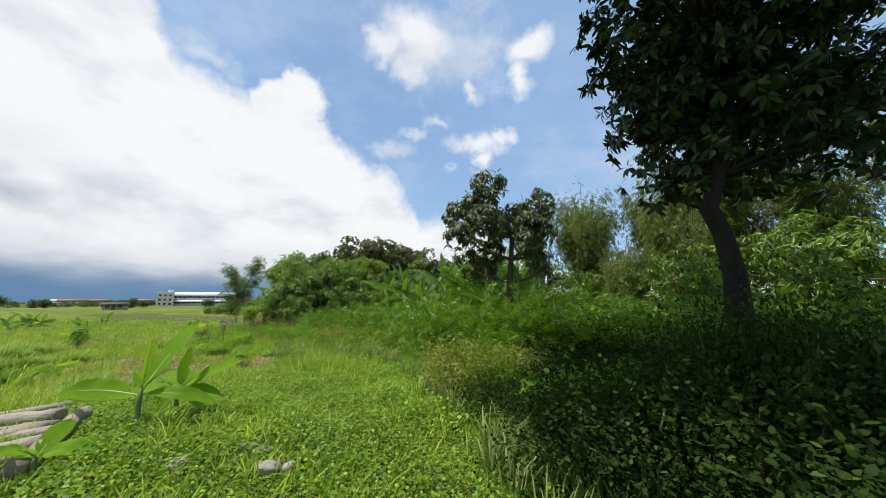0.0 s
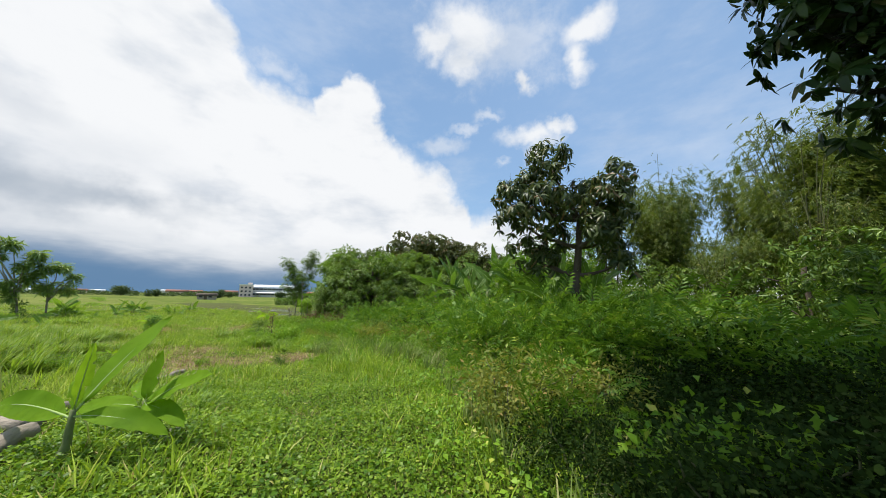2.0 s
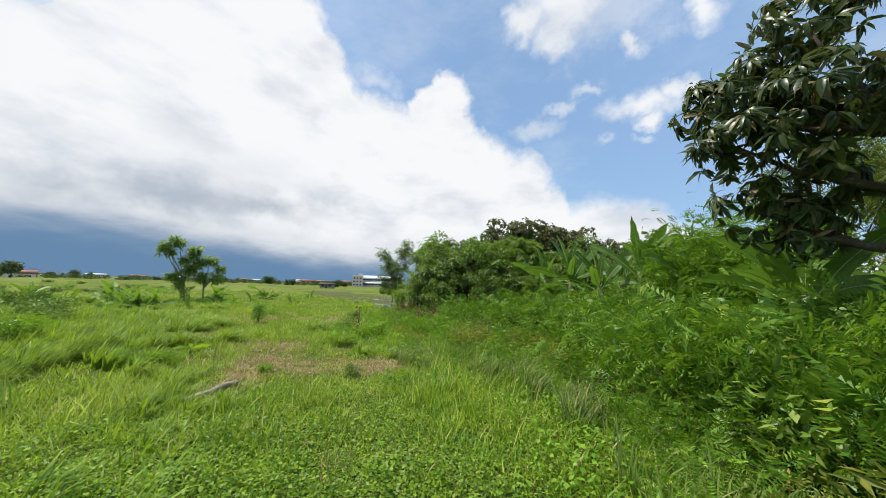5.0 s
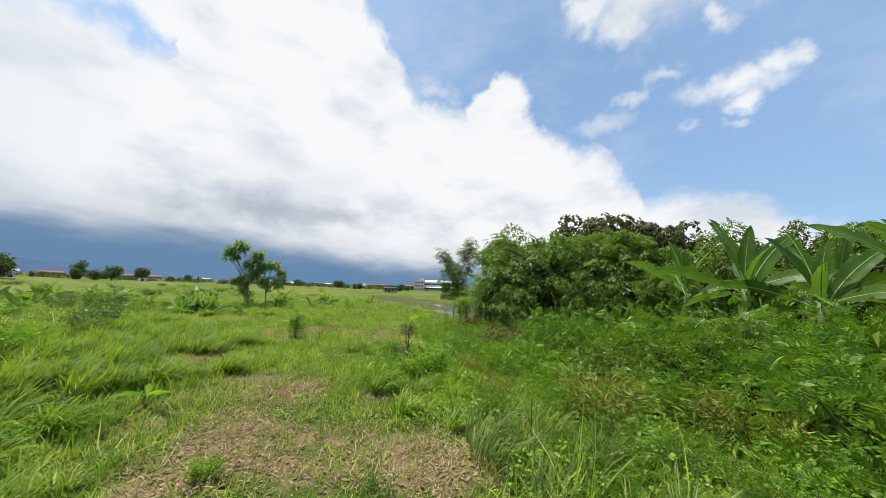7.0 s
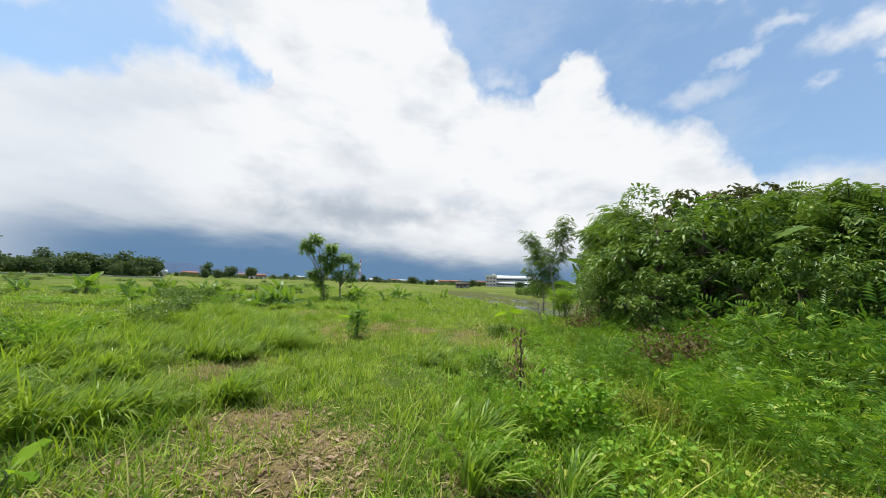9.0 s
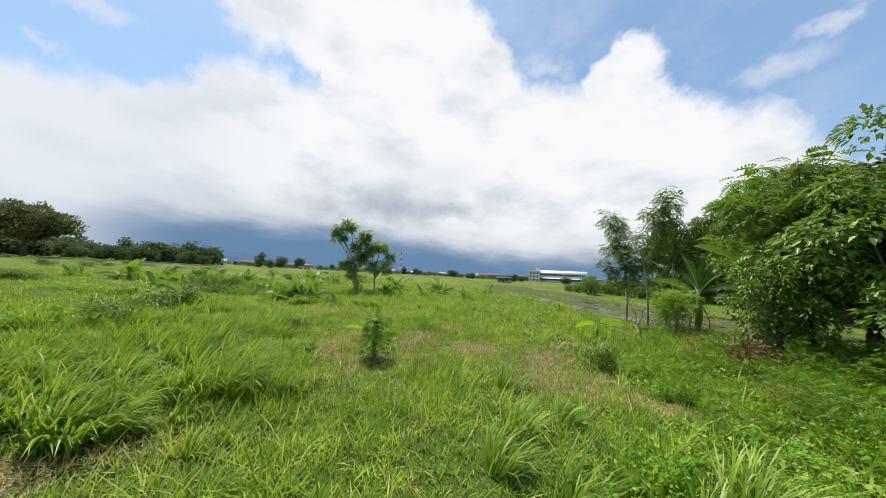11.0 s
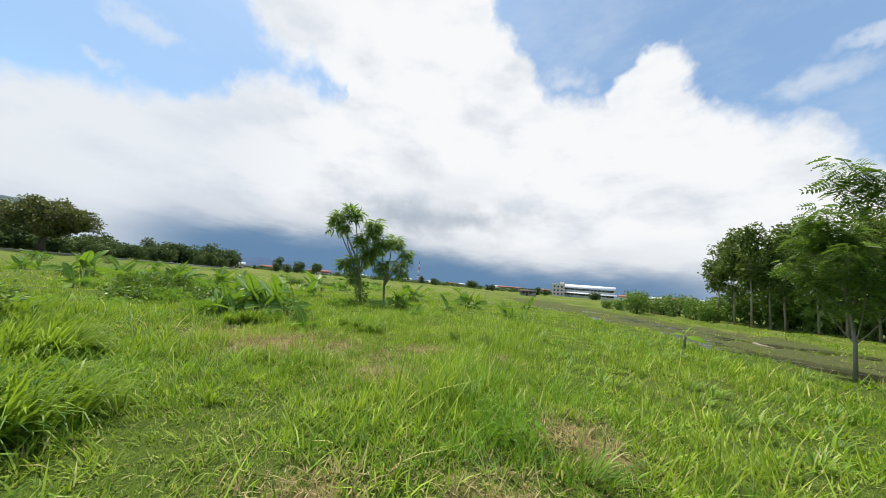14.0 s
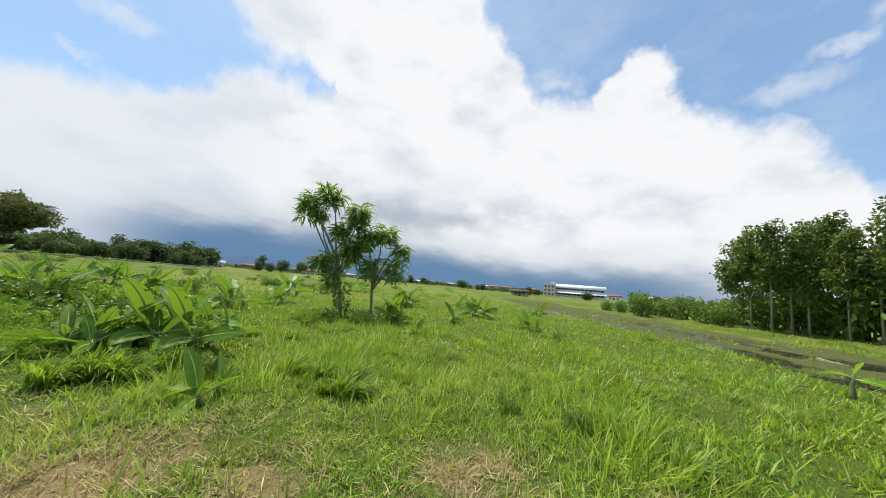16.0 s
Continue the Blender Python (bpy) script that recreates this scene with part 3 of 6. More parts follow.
def land(x, y):
    """The ground's height."""
    x, y = np.asarray(x, float), np.asarray(y, float)
    z = -0.10 + 0.045 * wavy(x, y, 0.55, 1.0) + 0.02 * wavy(x, y, 2.1, 4.0)
    z = z + 0.38 * np.exp(-((x + 1) / 2.6) ** 2 - ((y - 1.6) / 2.4) ** 2)
    s = beyond(x, y) + 0.25 * wavy(x, y, 0.6, 2.0)
    low = np.clip((s - 0.2) / 1.2, 0, 1) * np.clip((-7 - x) / 3, 0, 1)
    bunds = np.zeros(np.shape(x))
    for b in (6.2, 13.5, 21.0):
        bunds = np.maximum(bunds, np.exp(-((s - b) / 0.55) ** 2))
    rise = np.clip((s - 20.5) / 6, 0, 1)
    z = z - 0.50 * low * (1 - rise * 0.75) + 0.28 * bunds * low
    z = z + low * (1 - rise) * (0.13 * wavy(x, y, 0.5, 3.0) + 0.07 * wavy(x, y, 1.6, 1.0))
    d = np.hypot(x + 8, y - 8)
    return z + np.clip(d - 45, 0, 600) * 0.0125


def wet_at(x, y):
    s = beyond(x, y)
    return np.clip((s - 0.6) / 0.8, 0, 1) * np.clip((13.5 - s) / 1.0, 0, 1) * np.clip((-7 - x) / 2, 0, 1) * np.clip((x + 75) / 8, 0, 1)


def past_border(x, y):
    """Signed metres past the thicket's border (positive inside it)."""
    P = np.stack([np.asarray(x, float), np.asarray(y, float)], -1)
    best, sign = np.full(P.shape[:-1], 1e9), np.zeros(P.shape[:-1])
    for a, b in zip(BORDER[:-1], BORDER[1:]):
        a, b = np.array(a), np.array(b)
        ab = b - a
        t = np.clip(((P - a) @ ab) / (ab @ ab), 0, 1)
        q = P - (a + t[..., None] * ab)
        d = np.linalg.norm(q, axis=-1)
        c = ab[0] * (P[..., 1] - a[1]) - ab[1] * (P[..., 0] - a[0])
        upd = d < best
        best, sign = np.where(upd, d, best), np.where(upd, -np.sign(c), sign)
    return best * sign


def graded(lo, hi, fine_lo, fine_hi, step, grow=1.09):
    mid = list(np.arange(fine_lo, fine_hi + step / 2, step))
    s, v = step, mid[-1]
    while v < hi:
        s *= grow
        v += s
        mid.append(v)
    s, v, left = step, mid[0], []
    while v > lo:
        s *= grow
        v -= s
        left.append(v)
    return np.array(left[::-1] + mid)


def build_ground():
    gx, gy = graded(-3200, 2200, -36, 8, 0.45, 1.11), graded(-1800, 3200, -5, 44, 0.45, 1.11)
    X, Y = np.meshgrid(gx, gy)
    V = np.stack([X, Y, land(X, Y)], -1).reshape(-1, 3)
    nx, ny = len(gx), len(gy)
    i = (np.arange(ny - 1)[:, None] * nx + np.arange(nx - 1)[None]).ravel()
    F = np.stack([i, i + 1, i + 1 + nx, i + nx], -1)
    ob = mesh_part("ground", V, F, M_GROUND, smooth=True)
    tagged(ob, "open grassy field with dry mown patches and rough turf", "ground", kind="structure")
    for key, f in (("dry", dry_at), ("wet", wet_at), ("tufted", lambda x, y: np.clip((38 - np.hypot(x + 10, y - 9)) / 22, 0, 0.9))):
        a = ob.data.attributes.new(key, "FLOAT", "POINT")
        a.data.foreach_set("value", f(V[:, 0], V[:, 1]).astype(np.float32))


def build_water():
    """Two flooded strips between low bunds."""
    V, F = [], []
    d, n = np.array([-0.856, 0.519]), np.array([0.519, 0.856])
    o = np.array([-16.7, 23.2])
    for k, (s0, s1) in enumerate(((0.3, 6.3), (6.3, 13.5))):
        q = [o + n * s0 - d * 7, o + n * s0 + d * 60, o + n * s1 + d * 60, o + n * s1 - d * 7]
        ob = mesh_part("water", [(*p, -0.535 - 0.02 * k) for p in q], [(0, 3, 2, 1)], M_WATER)
        tagged(ob, "shallow muddy water standing in a rice paddy", "water", kind="structure")


build_ground()
build_water()

# ---------------------------------------------------------------- plants


def leaves_on(clumps, per, form, size, up=0.0, droop=0.0, shell=0.55, flat=1.0):
    """Leaves through clumps (x, y, z, r): denser towards each clump's skin, pointing out, up or down."""
    P, D, S = [], [], []
    for x, y, z, r in clumps:
        n = max(6, int(per * r * r))
        w = ways(n)
        rad = r * (shell + (1 - shell) * rng.random(n) ** 0.6) * (1 + 0.18 * rng.normal(size=n))
        P.append(np.array([x, y, z]) + w * rad[:, None] * np.array([1, 1, flat]))
        D.append(unit(w * 0.8 + ways(n) * 0.7 + np.array([0, 0, up - droop])))
        S.append(size * rng.uniform(0.7, 1.3, n))
    P, D, S = np.concatenate(P), np.concatenate(D), np.concatenate(S)
    return scatter(form, P, frames(D, unit(ways(len(P), 1.2))), S)


def domes_on(clumps, per, form, size, droop=0.3, flat=0.6):
    """Leaves over the upper side of flattened clumps, lying outwards and hanging at the rim, so that each clump has a lit top and a dark underside."""
    P, D, U, S = [], [], [], []
    for x, y, z, r in clumps:
        n = max(8, int(per * r * r))
        w = ways(n)
        w[:, 2] = np.where(w[:, 2] < -0.3, -w[:, 2], w[:, 2])
        rad = r * (0.72 + 0.36 * rng.random(n))
        P.append(np.array([x, y, z]) + w * rad[:, None] * np.array([1, 1, flat]))
        D.append(unit(w * np.array([1, 1, 0.15]) + ways(n) * 0.42 - np.array([0, 0, droop]) * (1.25 - w[:, 2:3])))
        U.append(unit(w * 0.7 + np.array([0, 0, 0.8]) + ways(n) * 0.35))
        S.append(size * rng.uniform(0.65, 1.3, n))
    P, D, U, S = np.concatenate(P), np.concatenate(D), np.concatenate(U), np.concatenate(S)
    return scatter(form, P, frames(D, U), S)


def rosettes_on(clumps, per, count, form, size, droop=0.35, rise=0.25):
    """Whorls of leaves at twig ends: each whorl fans out round its twig and hangs."""
    C, A = [], []
    for x, y, z, r in clumps:
        n = max(3, int(per * r * r))
        w = unit(ways(n) + np.array([0, 0, 0.25]))
        C.append(np.array([x, y, z]) + w * (r * (0.45 + 0.55 * rng.random(n) ** 0.5))[:, None])
        A.append(unit(w + np.array([0, 0, rise]) + ways(n) * 0.3))
    C, A = np.repeat(np.concatenate(C), count, 0), np.repeat(np.concatenate(A), count, 0)
    n = len(C)
    t = unit(np.cross(A, ways(n)))
    D = unit(t * rng.uniform(0.6, 1.0, (n, 1)) + A * rng.uniform(-0.1, 0.6, (n, 1)) - np.array([0, 0, 1.0]) * droop * rng.uniform(0.4, 1.4, (n, 1)))
    return scatter(form, C + D * size * 0.12, frames(D, unit(A + np.array([0, 0, 0.6]) + ways(n) * 0.25)), size * rng.uniform(0.6, 1.25, n))


def make_tree(name, at, label, trunk, clumps, mat, bark, form, size, per, up=0.0, droop=0.0, radius=0.15, limb=0.4, flat=1.0, shell=0.5, group="", limbs=True, category="tree", stick=False, bare=(), habit="", count=10, limb_step=1):
    """A tree: tapered trunk, a limb to each clump, a crown of single leaves."""
    tree = thing(name, (at[0], at[1], float(land(at[0], at[1])) - 0.05), label, category, group)
    T = np.array(trunk, float)
    n = len(T)
    radii = radius * np.linspace(1.0, 0.45, n)
    radii[0] *= 1.35
    V, F = tube(T, radii, 10, 0.05)
    if stick:
        V, F = gather((V, F), *[tube(bow(T[-2], c[:3], 0, 4), np.linspace(radius * 0.3, radius * 0.1, 4), 5) for c in clumps[::3]])
    mesh_part("trunk", V, F, bark, tree, smooth=True)
    if limbs and not stick:
        for c in clumps[::limb_step]:
            c = np.array(c)
            lower = [i for i in range(n) if T[i][2] < c[2] - 0.1] or [0]
            o = T[max(lower[-1], 1 if n > 2 else 0)]
            p = bow(o, c[:3], -0.08 * np.linalg.norm(c[:3] - o), 6, 0.03 * c[3])
            V, F = tube(p, np.linspace(radius * limb, radius * 0.10, 6), 6, 0.05)
            mesh_part("limb", V, F, bark, tree, smooth=True)
    where = list(clumps) + list(bare)
    if habit == "dome":
        V, F = domes_on(where, per, form, size, droop, flat)
    elif habit == "rosette":
        V, F = rosettes_on(where, per, count, form, size, droop)
    else:
        V, F = leaves_on(where, per, form, size, up, droop, shell, flat)
    mesh_part("crown", V, F, mat, tree)
    return tree


def cloud_of(n, centre, spread, r0, r1, seed):
    """n clump spheres spread over an egg round a centre."""
    g = np.random.default_rng(seed)
    w = unit(g.normal(size=(n, 3)))
    p = np.array(centre) + w * np.array(spread) * (0.45 + 0.55 * g.random((n, 1)))
    return [(*q, r) for q, r in zip(p.tolist(), g.uniform(r0, r1, n).tolist())]


WHORL_LEAF = full_leaf_form(0.17, 0.55)
MANGO_LEAF = leaf_form(0.34, 0.3, 0.05)
OVAL_LEAF, BIG_LEAF = leaf_form(0.45, 0.18), leaf_form(0.62, 0.25, 0.1)
TINY_FEATHER = feather_form(6, 0.42, 0.09, 0.25, True)
STAR_LEAF = star_form()
ROUND_LEAF = oval_form(0.55, 0.15)
FEATHER, SPRAY = feather_form(7, 0.34, 0.06, 0.3), spray_form()


# --- the mango tree in the thicket and the big shade tree
MANGO = [(-0.5, 0.1, 4.63, 0.53), (-0.9, 0.3, 4.08, 0.52), (-1.36, 0.1, 3.85, 0.44), (-1.3, -0.2, 3.2, 0.46), (-0.7, -0.3, 3.4, 0.6), (-1.1, 0.13, 2.55, 0.42), (-0.12, 0.4, 3.7, 0.5),
         (0.27, 0.3, 3.8, 0.48), (0.74, -0.3, 4.0, 0.42), (0.5, -0.4, 3.4, 0.5), (0.66, 0.2, 2.8, 0.42), (0.3, -0.5, 2.95, 0.42), (-0.4, 0.4, 2.9, 0.38), (0.72, -0.3, 2.25, 0.3), (0.9, 0.1, 3.3, 0.35), (-0.7, 0.13, 2.35, 0.34)]
make_tree("mango_tree", (2.7, 7.2), "dark mango tree with drooping glossy leaf clusters", [(-0.12, 0.03, 0), (-0.12, 0.03, 1.0), (-0.06, 0.02, 2.0), (0.0, 0, 2.6), (0.05, 0, 3.2)], MANGO, M_MANGO, M_BARK, full_leaf_form(0.27, 0.35), 0.185, 190, droop=0.75, radius=0.12, limb=0.45, habit="rosette", count=12)

# the second group reaches overhead, added for the shade it casts
BIG = cloud_of(22, (1.15, 0.2, 5.0), (1.45, 1.7, 1.7), 0.6, 0.95, 5) + cloud_of(20, (-1.2, -1.6, 6.3), (1.7, 1.9, 0.7), 0.7, 1.0, 8)
BIG += [(-0.8, 0.3, 5.0, 0.5), (-0.62, 0.25, 5.6, 0.6), (-0.72, 0.45, 4.4, 0.42), (-0.62, 0.4, 3.75, 0.36), (0.9, 0.1, 4.6, 0.8), (-0.5, 0.42, 3.12, 0.36), (-0.5, 0.42, 3.6, 0.4), (-0.48, 0.42, 4.1, 0.42), (-0.35, 0.35, 2.9, 0.27), (-0.1, 0.25, 2.9, 0.27), (-0.3, 0.4, 4.6, 0.5), (-0.12, 0.3, 4.1, 0.5), (-0.05, 0.2, 3.25, 0.46), (0.2, 0.3, 5.4, 0.7), (0.0, 0.4, 4.7, 0.55), (0.45, 0.2, 3.2, 0.5), (0.7, 0.6, 6.3, 0.8), (0.5, -0.2, 4.2, 0.75), (0.0, 0.35, 3.6, 0.5), (0.7, -0.5, 3.35, 0.45), (1.1, -0.6, 3.4, 0.45)]
# right side of the crown, then unseen high clumps added to shade the undergrowth
CROWN_AND_SHADE = cloud_of(9, (2.9, -0.5, 3.7), (1.2, 1.4, 0.8), 0.35, 0.55, 6) + cloud_of(9, (2.8, -2.0, 5.6), (2.2, 2.0, 1.0), 0.6, 0.9, 7) + cloud_of(46, (-3.9, -0.2, 9.9), (1.6, 2.2, 0.35), 0.7, 0.95, 9) + cloud_of(24, (-2.0, 2.1, 12.0), (2.1, 1.4, 0.4), 0.6, 0.95, 10)
make_tree("shade_tree", (4.15, 2.45), "large old tree with leaning trunk, dense dark crown and added shading foliage", [(0.12, -0.05, 0), (0.06, -0.02, 0.8), (0.01, 0.0, 1.3), (0.02, -0.02, 1.77), (-0.01, 0.01, 2.23), (-0.07, 0.06, 2.52), (0.03, 0.0, 2.9), (0.2, -0.1, 3.5), (0.5, 0.2, 4.4)], BIG, M_BIGTREE, M_BACKLIT_BARK, oval_form(0.34, 0.28), 0.135, 140, droop=0.55, radius=0.135, limb=0.24, bare=CROWN_AND_SHADE, habit="rosette", count=11)


# --- lone tree in the field, with rosettes of leaves at the branch ends
def tufted_tree():
    at = (-28.56, 14.84)
    tree = thing("tufted_tree", (*at, float(land(*at)) - 0.05), "slender twin-stemmed tree with tufts of long leaves", "tree")
    heads = [(-0.16, -1.73, 4.05, 0.55), (-0.2, -0.78, 4.55, 0.62), (0.06, 0.2, 4.0, 0.7), (0.4, 1.15, 3.4, 0.6), (0.7, 1.8, 2.65, 0.5), (-0.1, -0.95, 2.1, 0.6), (0.0, 0.05, 2.5, 0.7), (-0.06, -0.5, 1.5, 0.5), (0.3, 0.8, 2.0, 0.52), (0.54, 1.6, 2.0, 0.52), (0.1, 0.55, 3.2, 0.6), (-0.17, -1.3, 3.7, 0.4), (0.3, -0.4, 3.3, 0.5)]
    for line, r in (([(0, -0.05, 0), (-0.06, -0.25, 1.18), (-0.1, -0.5, 2.3), (-0.15, -1.1, 3.4), (-0.16, -1.6, 3.9)], 0.07), ([(0.33, 1.0, 0), (0.3, 0.92, 1.2), (0.4, 1.15, 1.9), (0.5, 1.45, 2.6)], 0.06)):
        V, F = tube(line, np.linspace(r, r * 0.4, len(line)), 8, 0.04)
        mesh_part("trunk", V, F, M_PALEBARK, tree, smooth=True)
    for h in heads:
        o = (0.3, 0.92, 1.1) if h[1] > 0.7 else (-0.08, -0.4, 1.4)
        V, F = tube(bow(o, h[:3], 0.12, 6, 0.03), np.linspace(0.05, 0.018, 6), 6)
        mesh_part("limb", V, F, M_PALEBARK, tree, smooth=True)
    sets = []
    for x, y, z, r in heads:
        for q in range(5):
            c = np.array([x, y, z * 1.03 + 0.22 * r * (q - 2.6)]) + rng.normal(size=3) * r * 0.20
            n = 46
            a = np.arange(n) * 2.4 + rng.uniform(0, 6)
            D = unit(np.stack([np.cos(a), np.sin(a), rng.uniform(-0.75, 0.9, n)], 1))
            sets.append(scatter(WHORL_LEAF, c + D * 0.05 * rng.uniform(0, 4, (n, 1)), frames(D, unit(ways(n, 2.2))), r * rng.uniform(0.45, 0.85, n)))
    mesh_part("crown", *gather(*sets), M_TUFT, tree)
    # creeper round the foot of the first stem
    V, F = leaves_on([(0, -0.1, 0.3, 0.3), (0, -0.12, 0.65, 0.3), (-0.02, -0.16, 1.0, 0.26)], 1100, OVAL_LEAF, 0.15)
    mesh_part("creeper", V, F, M_BROAD, tree, "dark green creeper on the stem")


tufted_tree()


# --- bananas
def banana_leaf(length, width, bend, lift, turn, tears=0.0, curl=0.25, seed=0, roll=0.0, stalk=0.10, rib_r=0.022):
    """One blade with a folded midrib that arches over, and its rib; returned as two arrays."""
    g = random.Random(seed)
    n = 19 if tears > 0.5 else 13
    V, F = [], []
    a = lift
    p = np.array([0.0, 0.0, 0.0])
    line = []
    for i in range(n):
        t = i / (n - 1)
        line.append((p.copy(), a))
        a -= bend / (n - 1) * (0.5 + t)
        p = p + np.array([math.cos(a), 0, math.sin(a)]) * length / (n - 1)
    for i, (q, ang) in enumerate(line):
        t = i / (n - 1)
        u = (t - stalk) / (1 - stalk)
        w = 0.02 * width if u <= 0 else width * 0.5 * (math.sin(math.pi * min(1, u ** 0.82)) ** 0.62) * (1.0 if u < 0.999 else 0.0) + 0.004
        up = np.array([-math.sin(ang), 0, math.cos(ang)])
        for s in (-1, -0.55, 0, 0.55, 1):
            ww = w * (1 - tears * g.random() * 0.6 * abs(s))
            lift_y = curl * abs(s) * w * (1 if abs(s) < 0.9 else 0.75)
            side = np.array([0, math.cos(roll), 0]) + up * math.sin(roll)
            face = up * math.cos(roll) - np.array([0, math.sin(roll), 0])
            V.append(q + side * s * ww + face * (lift_y + 0.012 * g.uniform(-1, 1) * abs(s)))
    for i in range(n - 1):
        for j in range(4):
            b = i * 5 + j
            if tears and j in (0, 3) and g.random() < tears * 0.5 and i > 2:
                F.append((b, b + 1, b + 6)) if g.random() < 0.5 else F.append((b + 1, b + 6, b + 5))
                continue
            F += [(b, b + 1, b + 6), (b, b + 6, b + 5)]
    if tears > 0.5:
        # wind-torn blade: strips hang singly from the midrib
        V, F = [], []
        mid = [q for q, _ in line]
        for i in range(n - 1):
            for side_s in (-1, 1):
                w0, w1 = [0.02 * width if (x / (n - 1) - stalk) <= 0 else width * 0.5 * math.sin(math.pi * min(1, ((x / (n - 1) - stalk) / (1 - stalk)) ** 0.75)) ** 0.55 + 0.004 for x in (i, i + 1)]
                ang = line[i][1]
                up = np.array([-math.sin(ang), 0, math.cos(ang)])
                sag = roll * side_s + 0.2 + g.uniform(-0.55, 0.15) * tears
                d = np.array([0, side_s * math.cos(sag), 0]) + up * math.sin(sag)
                cut = g.uniform(0.05, 0.3) if g.random() < tears * 0.5 else 0.0
                fwd = mid[i + 1] - mid[i]
                b = len(V)
                V += [mid[i], mid[i + 1], mid[i + 1] + d * w1 * 0.55 + up * 0.02 - fwd * cut * 0.4, mid[i] + d * w0 * 0.55 + up * 0.02, mid[i + 1] + d * w1 - fwd * cut, mid[i] + d * w0 + fwd * cut * 0.4]
                F += [(b, b + 1, b + 2), (b, b + 2, b + 3), (b + 3, b + 2, b + 4), (b + 3, b + 4, b + 5)]
    rp = np.array([q - np.array([-math.sin(x), 0, math.cos(x)]) * 0.004 for q, x in line])
    rib = tube(rp, np.linspace(rib_r, rib_r * 0.18, n) * max(0.5, length), 5)
    c, s = math.cos(turn), math.sin(turn)
    R = np.array([[c, s, 0], [-s, c, 0], [0, 0, 1]])
    return (np.array(V) @ R, np.array(F)), (rib[0] @ R, rib[1])


def banana(at, label, height, leaves, stem_r=0.07, size=1.0, stem_lean=(0.05, 0.02), tears=0.2, dry=0, mat=None, group="banana plants", seed=1, turn=0.0, wide=0.34, stalk=0.10, rib_r=0.022):
    """leaves: (turn, lift, length, bend) in degrees and metres."""
    plant = thing("banana_plant", (at[0], at[1], float(land(at[0], at[1])) - 0.03), label, "banana plant", group, turn, size)
    top = np.array([stem_lean[0] * height, stem_lean[1] * height, height])
    V, F = tube(bow((0, 0, 0), top, 0, 6, 0.006), np.linspace(stem_r * 1.2, stem_r * 0.5, 6), 9, 0.04)
    mesh_part("stem", V, F, M_STEM, plant, smooth=True)
    for i, (tn, lift, ln, bend, *roll) in enumerate(leaves):
        tip = radians(roll[0]) if roll else 0.6 * math.sin(seed * 1.7 + i * 2.3)
        blade, rib = banana_leaf(ln, ln * wide, radians(bend), radians(lift), radians(tn), tears, 0.25, seed * 31 + i, tip, stalk, rib_r)
        o = top * (0.86 + 0.14 * ((i * 7) % 5) / 4)
        lf = mesh_part("leaf", blade[0] + o, blade[1], mat or M_BANANA, plant, smooth=True)
        mesh_part("midrib", rib[0] + o, rib[1], M_RIB, lf, smooth=True)
    for i in range(dry):
        blade, rib = banana_leaf(height * 0.55, height * 0.12, radians(40), radians(-55), radians(i * 137 + 40), 0.6, 0.1, seed + i)
        mesh_part("dry_leaf", blade[0] + top * 0.75, blade[1], M_BANANA_DRY, plant, "withered brown hanging leaf")
    return plant


def banana_clump(at, label, shoots, seed):
    """Several short shoots (x, y, height, leaf length) with steep broad leaves."""
    plant = thing("banana_plant", (at[0], at[1], float(land(at[0], at[1])) - 0.03), label, "banana plant", "banana plants")
    g = random.Random(seed)
    for k, (x, y, h, ln) in enumerate(shoots):
        o = np.array([x, y, 0.0])
        top = o + np.array([g.uniform(-0.05, 0.05), g.uniform(-0.05, 0.05), h])
        mesh_part("stem", *tube(bow(o, top, 0, 5, 0.004), np.linspace(0.05, 0.03, 5), 7, 0.04), M_STEM, plant, smooth=True)
        low = g.uniform(0, 360)
        crown = top * np.array([1, 1, 0.9])
        for i in range(g.choice((4, 5, 6))):
            size = ln * g.choice((0.5, 0.7, 0.9, 1.0, 1.1)) * g.uniform(0.9, 1.1)
            lift = (60, 5, 40, 22, 68, -10)[i] + g.uniform(-12, 12)
            blade, rib = banana_leaf(size, size * g.uniform(0.22, 0.36), radians(g.uniform(10, 60)), radians(lift), radians(low + i * 137 + g.uniform(-25, 25)), 0.25, 0.22, seed * 53 + k * 11 + i, g.uniform(-1.2, 1.2))
            lf = mesh_part("leaf", blade[0] + crown, blade[1], M_FIELDBANANA, plant, smooth=True)
            mesh_part("midrib", rib[0] + crown, rib[1], M_RIB, lf, smooth=True)
        if k % 2 == 0:
            blade, rib = banana_leaf(ln * 0.5, ln * 0.13, radians(45), radians(-35), radians(low + 60), 0.4, 0.1, seed + k)
            mesh_part("dry_leaf", blade[0] + crown * np.array([1, 1, 0.9]), blade[1], M_BANANA_DRY, plant, "withered brown hanging leaf")
    return plant


